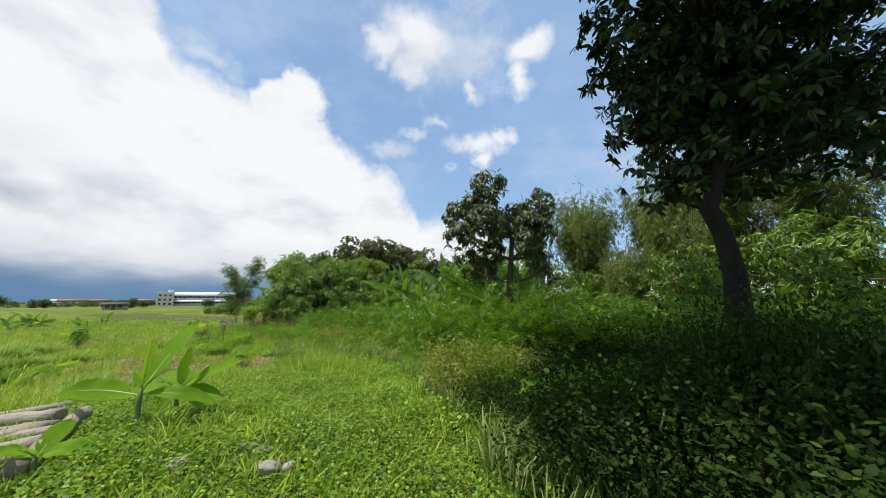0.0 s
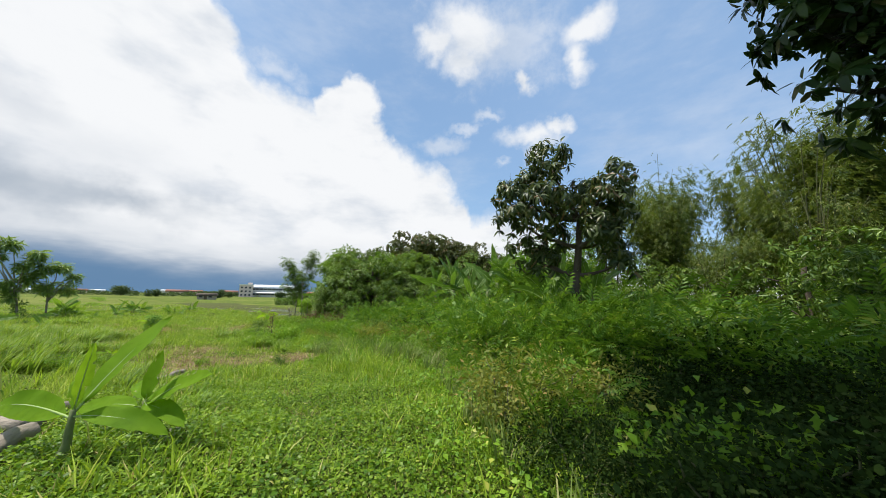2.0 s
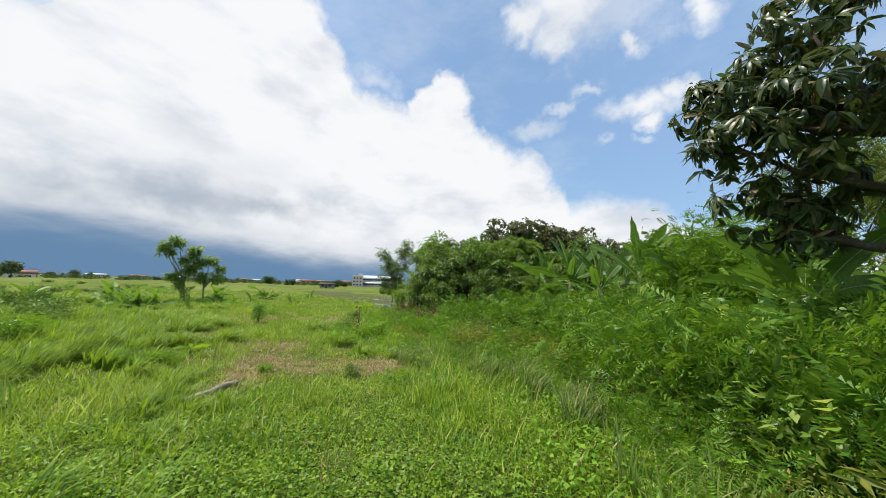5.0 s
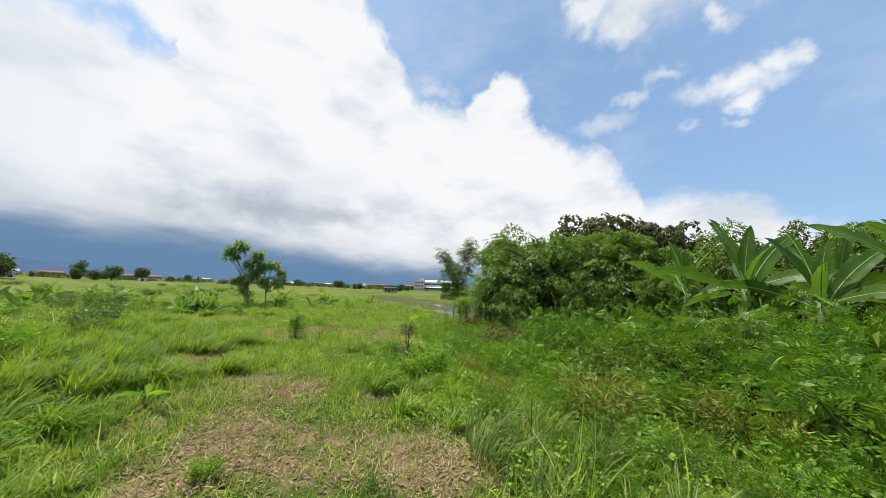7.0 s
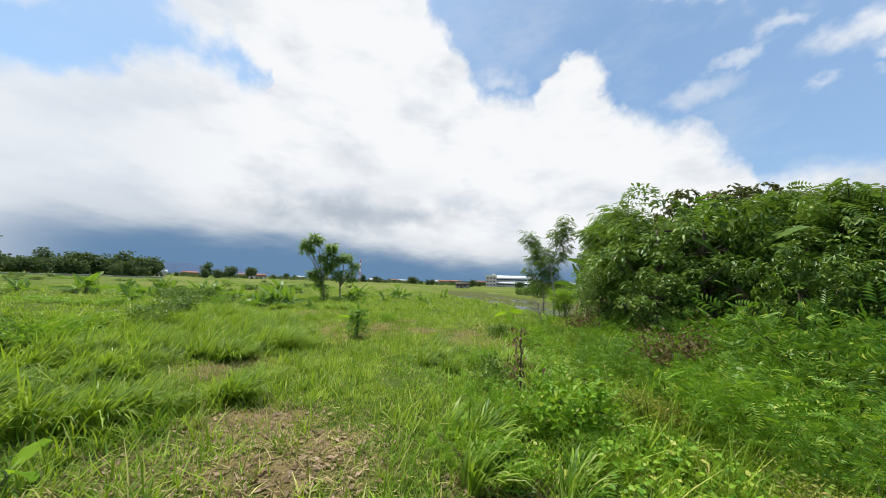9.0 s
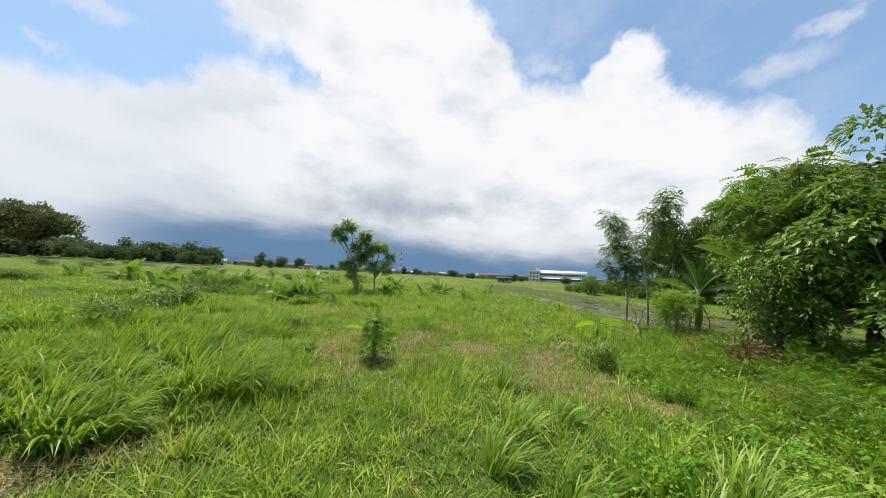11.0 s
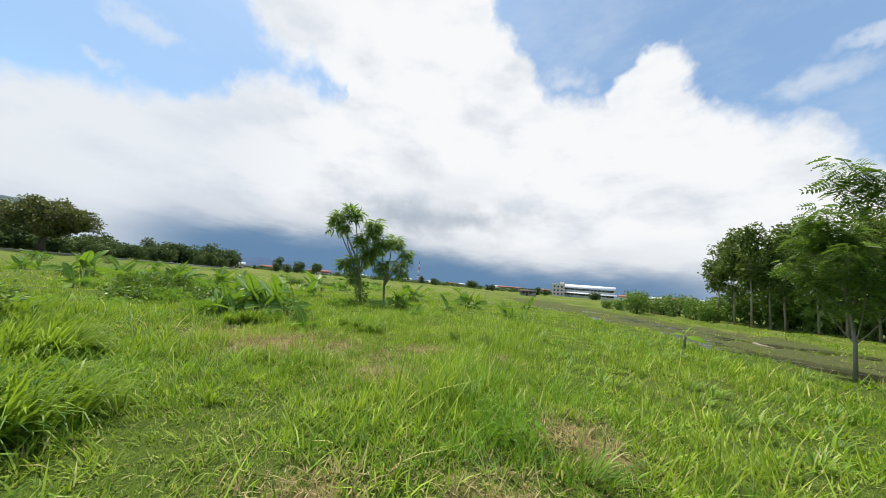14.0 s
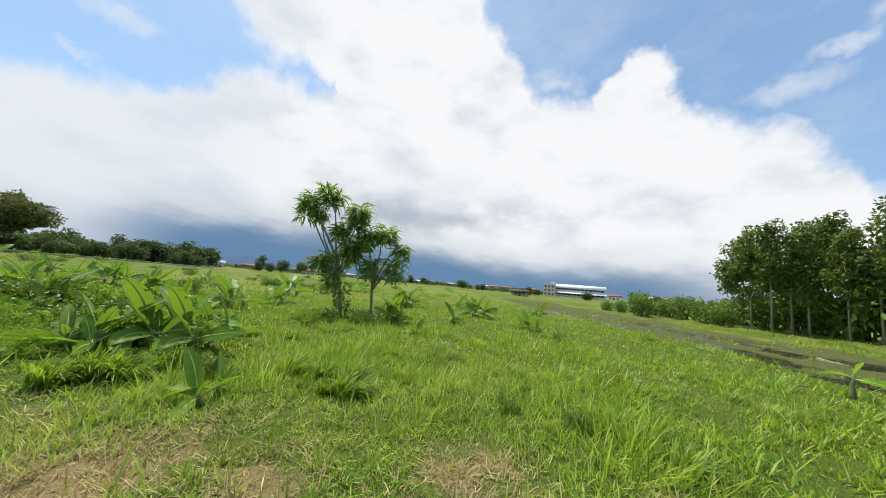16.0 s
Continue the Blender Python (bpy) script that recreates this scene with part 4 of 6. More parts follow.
def place_bananas():
    # near pair beside the logs
    banana((-1.72, 1.87), "young banana plant with broad bright leaves by the logs", 0.36, [(176, 10, 0.85, 24, -58), (84, 56, 0.80, 16, 10), (100, 84, 0.42, 4, 85), (18, 2, 0.62, 35, 35), (150, 40, 0.34, 30, 20)], 0.028, seed=3, tears=0.05, group="young bananas by the logs", wide=0.22, rib_r=0.011)
    banana((-1.74, 2.32), "young banana plant with a low yellowing leaf", 0.32, [(-4, 34, 0.72, 24, 48), (-12, 4, 0.56, 30, 30), (-20, -18, 0.42, 20, 40), (100, 78, 0.42, 8, 10), (150, 28, 0.5, 50, -30), (190, 10, 0.6, 40, -35), (80, 35, 0.45, 60, 0)], 0.024, seed=5, tears=0.08, group="young bananas by the logs", wide=0.25, rib_r=0.011)
    banana((-1.72, 1.2), "small banana sucker with yellowing leaf edges", 0.14, [(110, 50, 0.36, 60), (200, 30, 0.4, 60), (290, 45, 0.36, 60), (20, 25, 0.4, 60)], 0.02, seed=8, group="young bananas by the logs", rib_r=0.012)
    banana((-7.75, 6.05), "banana sucker with one low yellow-green leaf in the tall grass", 0.2, [(25, 22, 0.5, 24, -30), (160, 30, 0.35, 50, 20), (270, 25, 0.35, 50, -20)], 0.02, seed=6, group="young bananas by the logs", wide=0.25, rib_r=0.011)
    # field clumps: three made, the rest copies
    kinds = [banana_clump((-23.7, 10.4), "leafy banana clump standing in the rough grass", [(0, 0, 0.42, 1.15), (0.35, 0.1, 0.32, 1.0), (-0.2, 0.3, 0.28, 0.95), (0.05, -0.35, 0.26, 0.85)], 11),
             banana_clump((-27.5, 19.1), "young banana clump with upright leaves in the field", [(0, 0, 0.25, 0.9), (0.25, -0.1, 0.2, 0.75), (-0.15, 0.2, 0.15, 0.6)], 13),
             banana_clump((-25.7, 21.6), "low banana clump half sunk in grass", [(0, 0, 0.15, 0.8), (0.3, 0.2, 0.12, 0.65), (-0.35, 0.05, 0.12, 0.6)], 17)]
    spots = [(-23.3, 11.0, 0.85), (-24.6, 11.2, 1.0), (-23.9, 9.7, 0.95), (-23.2, 9.9, 0.7), (-20.6, 11.7, 0.6), (-28.5, 6.8, 0.8), (-27.0, 16.1, 0.95), (-24.5, 16.0, 0.6), (-23.4, 20.7, 0.7), (-29.6, 21.8, 1.0),
             (-31.7, 28.5, 1.1), (-23.1, 25.5, 0.45), (-27.8, 7.4, 1.0), (-30.2, 4.2, 1.0), (-34.0, 4.3, 1.1), (-39.0, 0.8, 1.3), (-37.5, 3.1, 1.2), (-43.5, -3.5, 1.5), (-40.5, 5.0, 1.2), (-31.1, 9.3, 1.0), (-33.6, 12.8, 1.2), (-38.7, 13.7, 1.2), (-20.4, 6.6, 0.7),
             (-13.6, 4.6, 0.75), (-33.0, 8.2, 1.0), (-46.0, 2.0, 1.4), (-50.0, 8.0, 1.5), (-34.8, 20.2, 1.1), (-36.0, 25.0, 1.1), (-44.0, 16.5, 1.3), (-30.3, 11.2, 0.9), (-52.0, -2.0, 1.6), (-25.8, 13.2, 0.4)]
    for i, (x, y, s) in enumerate(spots):
        copy_thing(kinds[i % 3], pose(x, y, float(land(x, y)) - 0.03, 0, 0, (i * 83) % 360) @ Matrix.Scale(s * 1.1, 4))
    banana((-12.15, 16.2), "young banana plant with four spread leaves at the thicket edge", 0.5, [(150, 14, 0.80, 32, 42), (-10, 18, 0.80, 32, -42), (-50, -8, 0.7, 40, -35), (200, 4, 0.6, 45, 35), (70, 70, 0.5, 30), (30, 35, 0.6, 50, -30)], 0.035, seed=19, rib_r=0.012)
    banana((-17.6, 21.6), "cut banana stump with one pale stalk and low leaves", 0.45, [(-15, 5, 0.6, 30), (170, 10, 0.5, 45), (60, 60, 0.35, 30)], 0.045, seed=23)
    # plant in the field with a banana leaf rising through it
    banana((-12.35, 10.35), "young banana growing through a leafy weed", 0.52, [(157, 56, 0.68, 26, 58), (240, 24, 0.52, 34, 35), (-40, -10, 0.38, 40, 20), (-75, -30, 0.36, 30, 30), (20, 30, 0.34, 40, 10)], 0.03, seed=29, wide=0.23, rib_r=0.012)
    # tall grove behind the thicket
    GROVE = [(15, 66, 1.6, 34, 55), (70, 48, 1.5, 50, -60), (120, 78, 1.45, 22, 70), (165, 34, 1.55, 40, 50), (215, 70, 1.45, 36, -65), (262, 52, 1.5, 45, 40), (318, 30, 1.4, 50, 60), (345, 86, 1.1, 10, 75), (190, 2, 1.15, 40, 45), (95, 10, 1.2, 40, -50)]
    tall = [banana((-0.3, 13.6), "tall banana plant with ragged leaves in the thicket", 1.8, GROVE, 0.10, tears=0.44, dry=3, seed=37, group="banana grove", mat=M_GROVE, wide=0.22, stalk=0.18, rib_r=0.010),
            banana((-2.2, 15.1), "tall banana plant with torn upright leaves", 1.95, [(t + 40, a + 6, l, b * 0.8, r) for t, a, l, b, r in GROVE[1:8]], 0.10, tears=0.46, dry=2, seed=41, group="banana grove", mat=M_GROVE, wide=0.21, stalk=0.18, rib_r=0.010)]
    for i, (x, y, s) in enumerate([(-1.2, 14.2, 1.15), (0.9, 13.0, 1.18), (1.8, 11.4, 1.05), (2.6, 9.4, 0.9), (0.3, 15.4, 1.05), (-9.4, 17.9, 0.95), (-11.5, 20.3, 0.85), (-6.0, 18.2, 1.15), (9.5, 4.5, 1.0), (1.5, 14.6, 1.1), (2.1, 8.0, 0.85), (3.1, 8.0, 0.8)]):
        copy_thing(tall[i % 2], pose(x, y, float(land(x, y)) - 0.03, 0, 0, (i * 67 + 20) % 360) @ Matrix.Scale(s, 4))


place_bananas()


# --- thicket trees
def shoot_tree(name, at, label, trunk, shoots, mat, bark, leaf, radius=0.07, every=0.055, group="", category="tree", seed=1, form=None):
    """A tree of long whippy shoots (x, y, z of the tips), compound leaves hanging off each."""
    g = np.random.default_rng(seed)
    tree = thing(name, (at[0], at[1], float(land(at[0], at[1])) - 0.05), label, category, group)
    T = np.array(trunk, float)
    mesh_part("trunk", *tube(T, radius * np.linspace(1.15, 0.5, len(T)), 8, 0.05), bark, tree, smooth=True)
    sets = []
    for x, y, z in shoots:
        tip = np.array([x, y, z])
        lower = [q for q in T if q[2] < z - 0.9]
        o = lower[-1] if lower else T[len(T) // 2] * 0.9
        m = (o + tip) / 2 + np.array([(x - o[0]) * 0.22, (y - o[1]) * 0.22, -0.05 * (z - o[2])])
        t = np.linspace(0, 1, 8)[:, None]
        line = o * (1 - t) ** 2 + 2 * m * t * (1 - t) + tip * t * t
        mesh_part("limb", *tube(line, np.linspace(radius * 0.4, 0.008, 8), 6), bark, tree, smooth=True)
        n = int(np.linalg.norm(tip - o) / every) + 16
        u = g.uniform(0.30, 1.0, n) ** 0.65 * 7 * 0.9999
        lo = u.astype(int)
        P = line[lo] + (line[lo + 1] - line[lo]) * (u - lo)[:, None]
        a = g.uniform(0, 6.283, n)
        D = unit(np.stack([np.cos(a), np.sin(a), g.uniform(-0.55, 0.35, n)], 1))
        P = P + D * g.uniform(0.0, 0.22, n)[:, None]
        sets.append(scatter(form or FEATHER, P, frames(D, unit(ways(n, 2.6))), leaf * g.uniform(0.65, 1.25, n)))
    mesh_part("crown", *gather(*sets), mat, tree)
    return tree


def fan_of(n, spread, low, high, seed):
    """Tips of n shoots fanned round a stem."""
    g = random.Random(seed)
    out = []
    for i in range(n):
        a, r = i * 2.4 + g.uniform(-0.3, 0.3), spread * math.sqrt((i + 0.6) / n) * g.uniform(0.8, 1.15)
        out.append((math.cos(a) * r, math.sin(a) * r, high - (high - low) * (r / spread) ** 1.5 * g.uniform(0.6, 1.1)))
    return out


DROOPING = feather_form(6, 0.46, 0.09, 0.5)


def clump_trees():
    a = make_tree("leafy_tree", (-7.6, 17.0), "bushy tree with dense light green foliage", [(0, 0, 0), (0.05, 0, 1.2), (0.1, 0, 2.4), (0.1, 0, 3.2)],
                  cloud_of(44, (0, 0, 2.5), (1.65, 1.55, 1.8), 0.24, 0.46, 21), M_CLUMP, M_BARK, OVAL_LEAF, 0.15, 900, droop=0.35, radius=0.10, group="thicket trees", habit="dome", limb_step=3)
    b = make_tree("leafy_tree", (-6.6, 18.0), "broad leafy tree in the overgrown thicket", [(0, 0, 0), (0, 0.05, 1.3), (-0.1, 0, 2.6), (0, 0, 3.4)],
                  cloud_of(40, (0, 0, 2.5), (1.8, 1.6, 1.7), 0.26, 0.50, 22), M_BROAD, M_BARK, MANGO_LEAF, 0.20, 75, droop=0.55, radius=0.11, group="thicket trees", habit="rosette", count=9, limb_step=3)
    c = shoot_tree("leafy_tree", (-8.9, 18.3), "small tree with feathery spreading plumes", [(0, 0, 0), (0.05, 0, 0.9), (-0.1, 0, 1.8), (0, 0, 2.6)],
                   fan_of(17, 1.5, 2.2, 4.6, 23), M_CLUMP, M_BARK, 0.34, 0.08, 0.034, "thicket trees", form=DROOPING)
    d = shoot_tree("leafy_tree", (-10.0, 19.6), "slender thicket tree with arching leafy shoots", [(0, 0, 0), (0.1, 0, 1.0), (0.0, 0.1, 2.0), (0.1, 0, 2.8)],
                   fan_of(12, 1.1, 2.6, 5.2, 29), M_FEATHER, M_PALEBARK, 0.33, 0.07, 0.034, "thicket trees", seed=2, form=DROOPING)
    for i, (x, y, s) in enumerate([(-8.2, 19.5, 0.95), (-4.8, 18.6, 0.85), (-3.0, 19.5, 0.85), (-9.4, 20.9, 0.95), (-5.6, 21, 1.1), (-1.0, 20.5, 1.0), (2.0, 19, 0.95), (4.6, 15.0, 0.75), (-2.6, 17.3, 0.65), (-9.0, 16.9, 0.55), (-4.9, 16.6, 0.62), (-7.4, 22.4, 1.0), (-8.6, 23.0, 1.1), (6.5, 12.5, 0.75), (8.6, 9.6, 0.8), (10.5, 7.5, 0.95), (5.2, 9.2, 0.55), (7.0, 6.6, 0.6), (8.2, 4.0, 0.7), (-6.9, 19.4, 0.92), (-4.0, 20.4, 1.05), (-7.2, 16.0, 0.55), (-9.9, 22.6, 1.05), (2.8, 15.6, 0.7), (3.8, 17.6, 0.85), (1.2, 17.4, 0.8), (3.4, 13.2, 0.6), (4.6, 11.4, 0.55)]):
        copy_thing(b if x > 3.3 else (c, a, b, d)[i % 4], pose(x, y, float(land(x, y)) - 0.05, 0, 0, (i * 97) % 360) @ Matrix.Scale(s, 4))


clump_trees()


def tall_trees():
    """Old broad-crowned trees standing well behind the thicket, brownish with new leaf."""
    first = make_tree("tall_tree", (-11.7, 44.8), "tall broad tree with brownish-green crown behind the thicket", [(0, 0, 0), (0.1, 0, 3.0), (0, 0.1, 6.0), (0.1, 0, 9.0)],
                      cloud_of(34, (0, 0, 8.6), (3.4, 3.4, 3.4), 0.8, 1.5, 27), M_BROWNLEAF, M_BARK, BIG_LEAF, 0.42, 14, droop=0.45, radius=0.24, group="tall trees", habit="rosette", count=10, limb_step=2)
    for i, (x, y, s) in enumerate([(-8.3, 46.0, 0.95), (-4.6, 47.0, 0.88), (0.4, 46.5, 0.70), (3.6, 46.0, 0.60)]):
        copy_thing(first, pose(x, y, float(land(x, y)) - 0.05, 0, 0, 70 * i + 40) @ Matrix.Scale(s, 4))


tall_trees()


def saplings():
    """Slim pale-stemmed trees with feathery plumes, by the paddy."""
    shoot_tree("sapling_tree", (-13.15, 20.8), "tall slim pale-stemmed tree with leaning feathery plumes", [(0, 0, 0), (0.0, 0.0, 0.8), (-0.04, 0.0, 1.6), (-0.10, -0.03, 2.3), (0.0, 0.03, 3.0)],
               [(-1.1, -0.7, 4.4), (-0.9, -0.6, 4.1), (-1.25, -0.8, 4.0), (0.78, -0.3, 5.0), (0.90, 0.0, 4.75), (0.55, -0.1, 4.7), (0.25, 0.09, 4.35), (-0.02, 0.0, 4.4), (0.62, 0.0, 4.2), (0.38, 0.11, 3.5), (-0.35, -0.15, 3.6), (0.75, 0.2, 3.7), (0.1, -0.5, 3.4), (0.2, 0.6, 3.3)], M_CLUMP, M_PALEBARK, 0.25, 0.036, 0.05, "saplings by the paddy", seed=3, form=DROOPING)
    shoot_tree("sapling_tree", (-14.6, 22.1), "slim pale-stemmed tree with drooping leafy shoots", [(0, 0, 0), (0.03, 0, 0.8), (-0.02, 0.02, 1.5), (-0.08, -0.03, 2.3)],
               [(-0.25, -0.2, 3.9), (-0.45, -0.2, 3.7), (-0.7, -0.36, 3.2), (0.08, 0.03, 3.5), (-0.8, -0.42, 2.6), (0.4, 0.15, 3.1), (-0.18, -0.07, 3.2), (0.6, 0.2, 2.7), (-0.3, 0.5, 2.9), (0.1, -0.5, 2.9), (-0.6, -0.2, 2.3), (0.3, -0.2, 2.4), (0.8, 0.1, 2.3)], M_CLUMP, M_PALEBARK, 0.24, 0.036, 0.024, "saplings by the paddy", seed=4, form=DROOPING)
    shoot_tree("cassava_bush", (-11.65, 19.1), "umbrella-shaped shrub with bright feathery top on bare stems", [(0, 0, 0), (0.1, 0.05, 0.5), (-0.05, 0.1, 0.9)], [(0, 0, 1.5), (0.42, 0.1, 1.4), (-0.42, 0, 1.4), (0.1, 0.4, 1.42), (-0.1, -0.42, 1.38), (0.3, -0.3, 1.4), (-0.3, 0.3, 1.4)], M_WEED, M_PALEBARK, 0.17, 0.05, 0.016, category="shrub", seed=5)
    bare = thing("dead_branch", (-12.1, 18.2, float(land(-12.1, 18.2)) - 0.03), "forked bare grey branch standing in the weeds", "branch")
    for a, b, r in (((0, 0, 0), (-0.25, 0.1, 1.0), 0.03), ((-0.08, 0.03, 0.35), (0.18, -0.05, 0.95), 0.02), ((-0.17, 0.07, 0.7), (-0.5, 0.05, 1.15), 0.015)):
        mesh_part("branch", *tube(bow(a, b, 0, 5, 0.02), np.linspace(r, r * 0.4, 5), 6), M_LOG, bare, smooth=True)


saplings()


def teak_wood():
    """A plantation edge: pale straight stems under narrow crowns."""
    kinds = []
    for v in range(3):
        h = 10.5 + v * 0.8
        crown = cloud_of(26, (0, 0, h * 0.62), (1.15, 1.15, h * 0.37), 0.45, 0.9, 51 + v)
        kinds.append(make_tree("teak_tree", (-31.0 + v * 1.9, 59.0 - v * 1.3), "tall plantation tree with pale straight trunk and big leaves", [(0, 0, 0), (0.05, 0, h * 0.3), (-0.05, 0.05, h * 0.6), (0, 0, h * 0.92)], crown, M_TEAK, M_PALEBARK, BIG_LEAF, 0.31, 165, droop=0.3, radius=0.08, limb=0.3, shell=0.35, group="teak wood", stick=True))
    g = random.Random(9)
    n = 0
    for row in range(3):
        for i in range(22):
            t = i / 21
            x, y = -32 + 40 * t + row * 0.9 + g.uniform(-0.4, 0.4), 60.5 - 19 * t + row * 2.3 + g.uniform(-0.5, 0.5)
            if row == 0 and i < 3:
                continue
            copy_thing(kinds[n % 3], pose(x, y, float(land(x, y)) - 0.05, 0, 0, g.uniform(0, 360)) @ Matrix.Scale(g.uniform(0.85, 1.12) * (0.68 if x > -7 else 1.0), 4))
            n += 1


teak_wood()


def bamboo(at, h, label, culms=16, seed=0, spread=1.3):
    g = np.random.default_rng(seed)
    clump = thing("bamboo_clump", (at[0], at[1], float(land(*at)) - 0.05), label, "bamboo", "bamboo clumps")
    sets = []
    for i in range(culms):
        a = g.uniform(0, 6.28)
        r = spread * g.uniform(0.5, 1.0)
        whip = i >= culms - 4
        hh = h * (g.uniform(1.08, 1.22) if whip else g.uniform(0.75, 1.05))
        o = np.array([math.cos(a) * 0.3, math.sin(a) * 0.3, 0])
        top = np.array([math.cos(a) * r * 1.5, math.sin(a) * r * 1.5, hh])
        t = np.linspace(0, 1, 9)[:, None]
        p = o + (top - o) * np.concatenate([t ** 1.8, t ** 1.8, 1 - (1 - t) ** 1.25], 1)
        V, F = tube(p, np.linspace(0.035, 0.008, 9), 5)
        mesh_part("culm", V, F, M_TWIG, clump, smooth=True)
        n = int((30 if whip else 190) * h / 9)
        q = g.uniform(0.18, 1.0, n) ** 0.8
        idx = np.clip(q * 8, 0, 7.99)
        lo = idx.astype(int)
        P = p[lo] + (p[np.minimum(lo + 1, 8)] - p[lo]) * (idx - lo)[:, None]
        P = P + g.normal(size=(n, 3)) * np.array([0.42, 0.42, 0.3]) * h / 9
        D = unit(np.stack([np.cos(a) + g.normal(size=n), np.sin(a) + g.normal(size=n), g.normal(size=n) * 0.4 - 0.35], 1))
        sets.append(scatter(SPRAY, P, frames(D, (0, 0, 1.0)), h / 9 * g.uniform(0.26, 0.55, n)))
    V, F = gather(*sets)
    mesh_part("crown", V, F, M_BAMBOO, clump)
    return clump


b1 = bamboo((16.5, 22.0), 9.5, "tall feathery bamboo clump with arching tops", 18, 3, 1.6)
b2 = bamboo((6.2, 17.0), 6.5, "bushy light green bamboo clump", 15, 4, 1.2)
for i, (x, y, s) in enumerate([(20.5, 20.0, 1.0), (13.0, 21.5, 0.8), (24.0, 17.5, 0.9), (18.5, 15.5, 0.75), (9.5, 18.5, 0.8), (13.4, 15.4, 0.8), (15.5, 11.0, 0.85), (11.5, 12.5, 0.75), (22.0, 12.0, 0.8), (17.0, 6.5, 1.0), (12.5, 24.5, 1.0), (27, 24, 1.1), (8.6, 12.4, 0.36), (7.5, 11.0, 0.45), (10.4, 14.6, 0.42), (9.0, 13.4, 0.5), (8.4, 15.8, 0.6), (14.6, 17.0, 1.4), (16.6, 17.6, 1.05), (12.4, 14.2, 1.0), (18.6, 18.6, 1.1)]):
    copy_thing((b1, b2)[i % 2], pose(x, y, float(land(x, y)) - 0.05, 0, 0, i * 77) @ Matrix.Scale(s, 4))


# --- shrubs
def shrub(at, label, mat, form, leaf, n, h, r, seed, group, name="shrub", stems=7, up=0.25, twig=None):
    """A shrub about 1 m: stems from the ground, leaves along and over them."""
    g = np.random.default_rng(seed)
    ob = thing(name, (at[0], at[1], float(land(*at)) - 0.04), label, "shrub", group)
    pts = []
    for i in range(stems):
        a = 6.28 * i / stems + g.uniform(-0.4, 0.4)
        k = r * g.uniform(0.45, 1.0)
        p = bow((0.04 * math.cos(a), 0.04 * math.sin(a), 0), (k * math.cos(a), k * math.sin(a), h * g.uniform(0.6, 1.0) * (1 - 0.3 * k / r)), 0.12 * h, 6, 0.02)
        pts.append(p)
        if i < 5:
            mesh_part("stem", *tube(p, np.linspace(0.014, 0.004, 6), 4), twig or M_TWIG, ob)
    pts = np.concatenate([p[2:] for p in pts])
    P = pts[g.integers(0, len(pts), n)] + g.normal(size=(n, 3)) * np.array([0.16 * r, 0.16 * r, 0.14 * h])
    P[:, 2] = np.maximum(P[:, 2], 0.05)
    D = unit(np.stack([P[:, 0], P[:, 1], np.full(n, up)], 1) + g.normal(size=(n, 3)) * 0.6)
    V, F = scatter(form, P, frames(D, unit(ways(n, 1.5))), leaf * g.uniform(0.7, 1.3, n))
    mesh_part("foliage", V, F, mat, ob)
    return ob


def joined_shrubs(name, label, items):
    """Many copies of a few shrubs' foliage, one mesh for each kind of shrub."""
    kinds = []
    for kind, _ in items:
        if kind not in kinds:
            kinds.append(kind)
    for kind in kinds:
        leaf = [c for c in kind.children if c.name.startswith("foliage")][0]
        me = leaf.data
        v = np.empty(len(me.vertices) * 3)
        me.vertices.foreach_get("co", v)
        v = np.concatenate([v.reshape(-1, 3), np.ones((len(me.vertices), 1))], 1)
        f = np.array([p.vertices[:] for p in me.polygons])
        sets = [((v @ np.array(m).T)[:, :3], f) for k, m in items if k == kind]
        tagged(mesh_part(name, *gather(*sets), me.materials[0]), label, "shrubs", kind="stuff")


FRONT = [(-0.9, 10.9, 1.5), (0.2, 10.2, 1.45), (-2.2, 11.8, 1.45), (1.0, 9.2, 1.4), (-3.4, 12.6, 1.6), (1.6, 8.4, 1.35), (-0.2, 11.8, 1.8), (-4.6, 13.2, 1.5), (-1.4, 12.6, 1.85), (0.6, 11.4, 1.8), (-2.6, 13.6, 1.9), (1.7, 6.5, 1.75), (2.2, 6.6, 1.75), (2.6, 6.5, 1.7), (1.3, 7.3, 1.7), (3.0, 6.7, 1.8), (-5.8, 14.2, 1.2), (0.9, 8.3, 1.05), (1.9, 7.0, 1.1), (0.6, 7.2, 1.5), (1.1, 6.6, 1.6), (0.2, 8.4, 1.6), (-0.6, 9.6, 1.7)]


def off_way(x, y):
    """Metres from the line that the way across the field follows."""
    return abs((x + 5.3) * 0.40 + (y - 7.4) * 0.917)


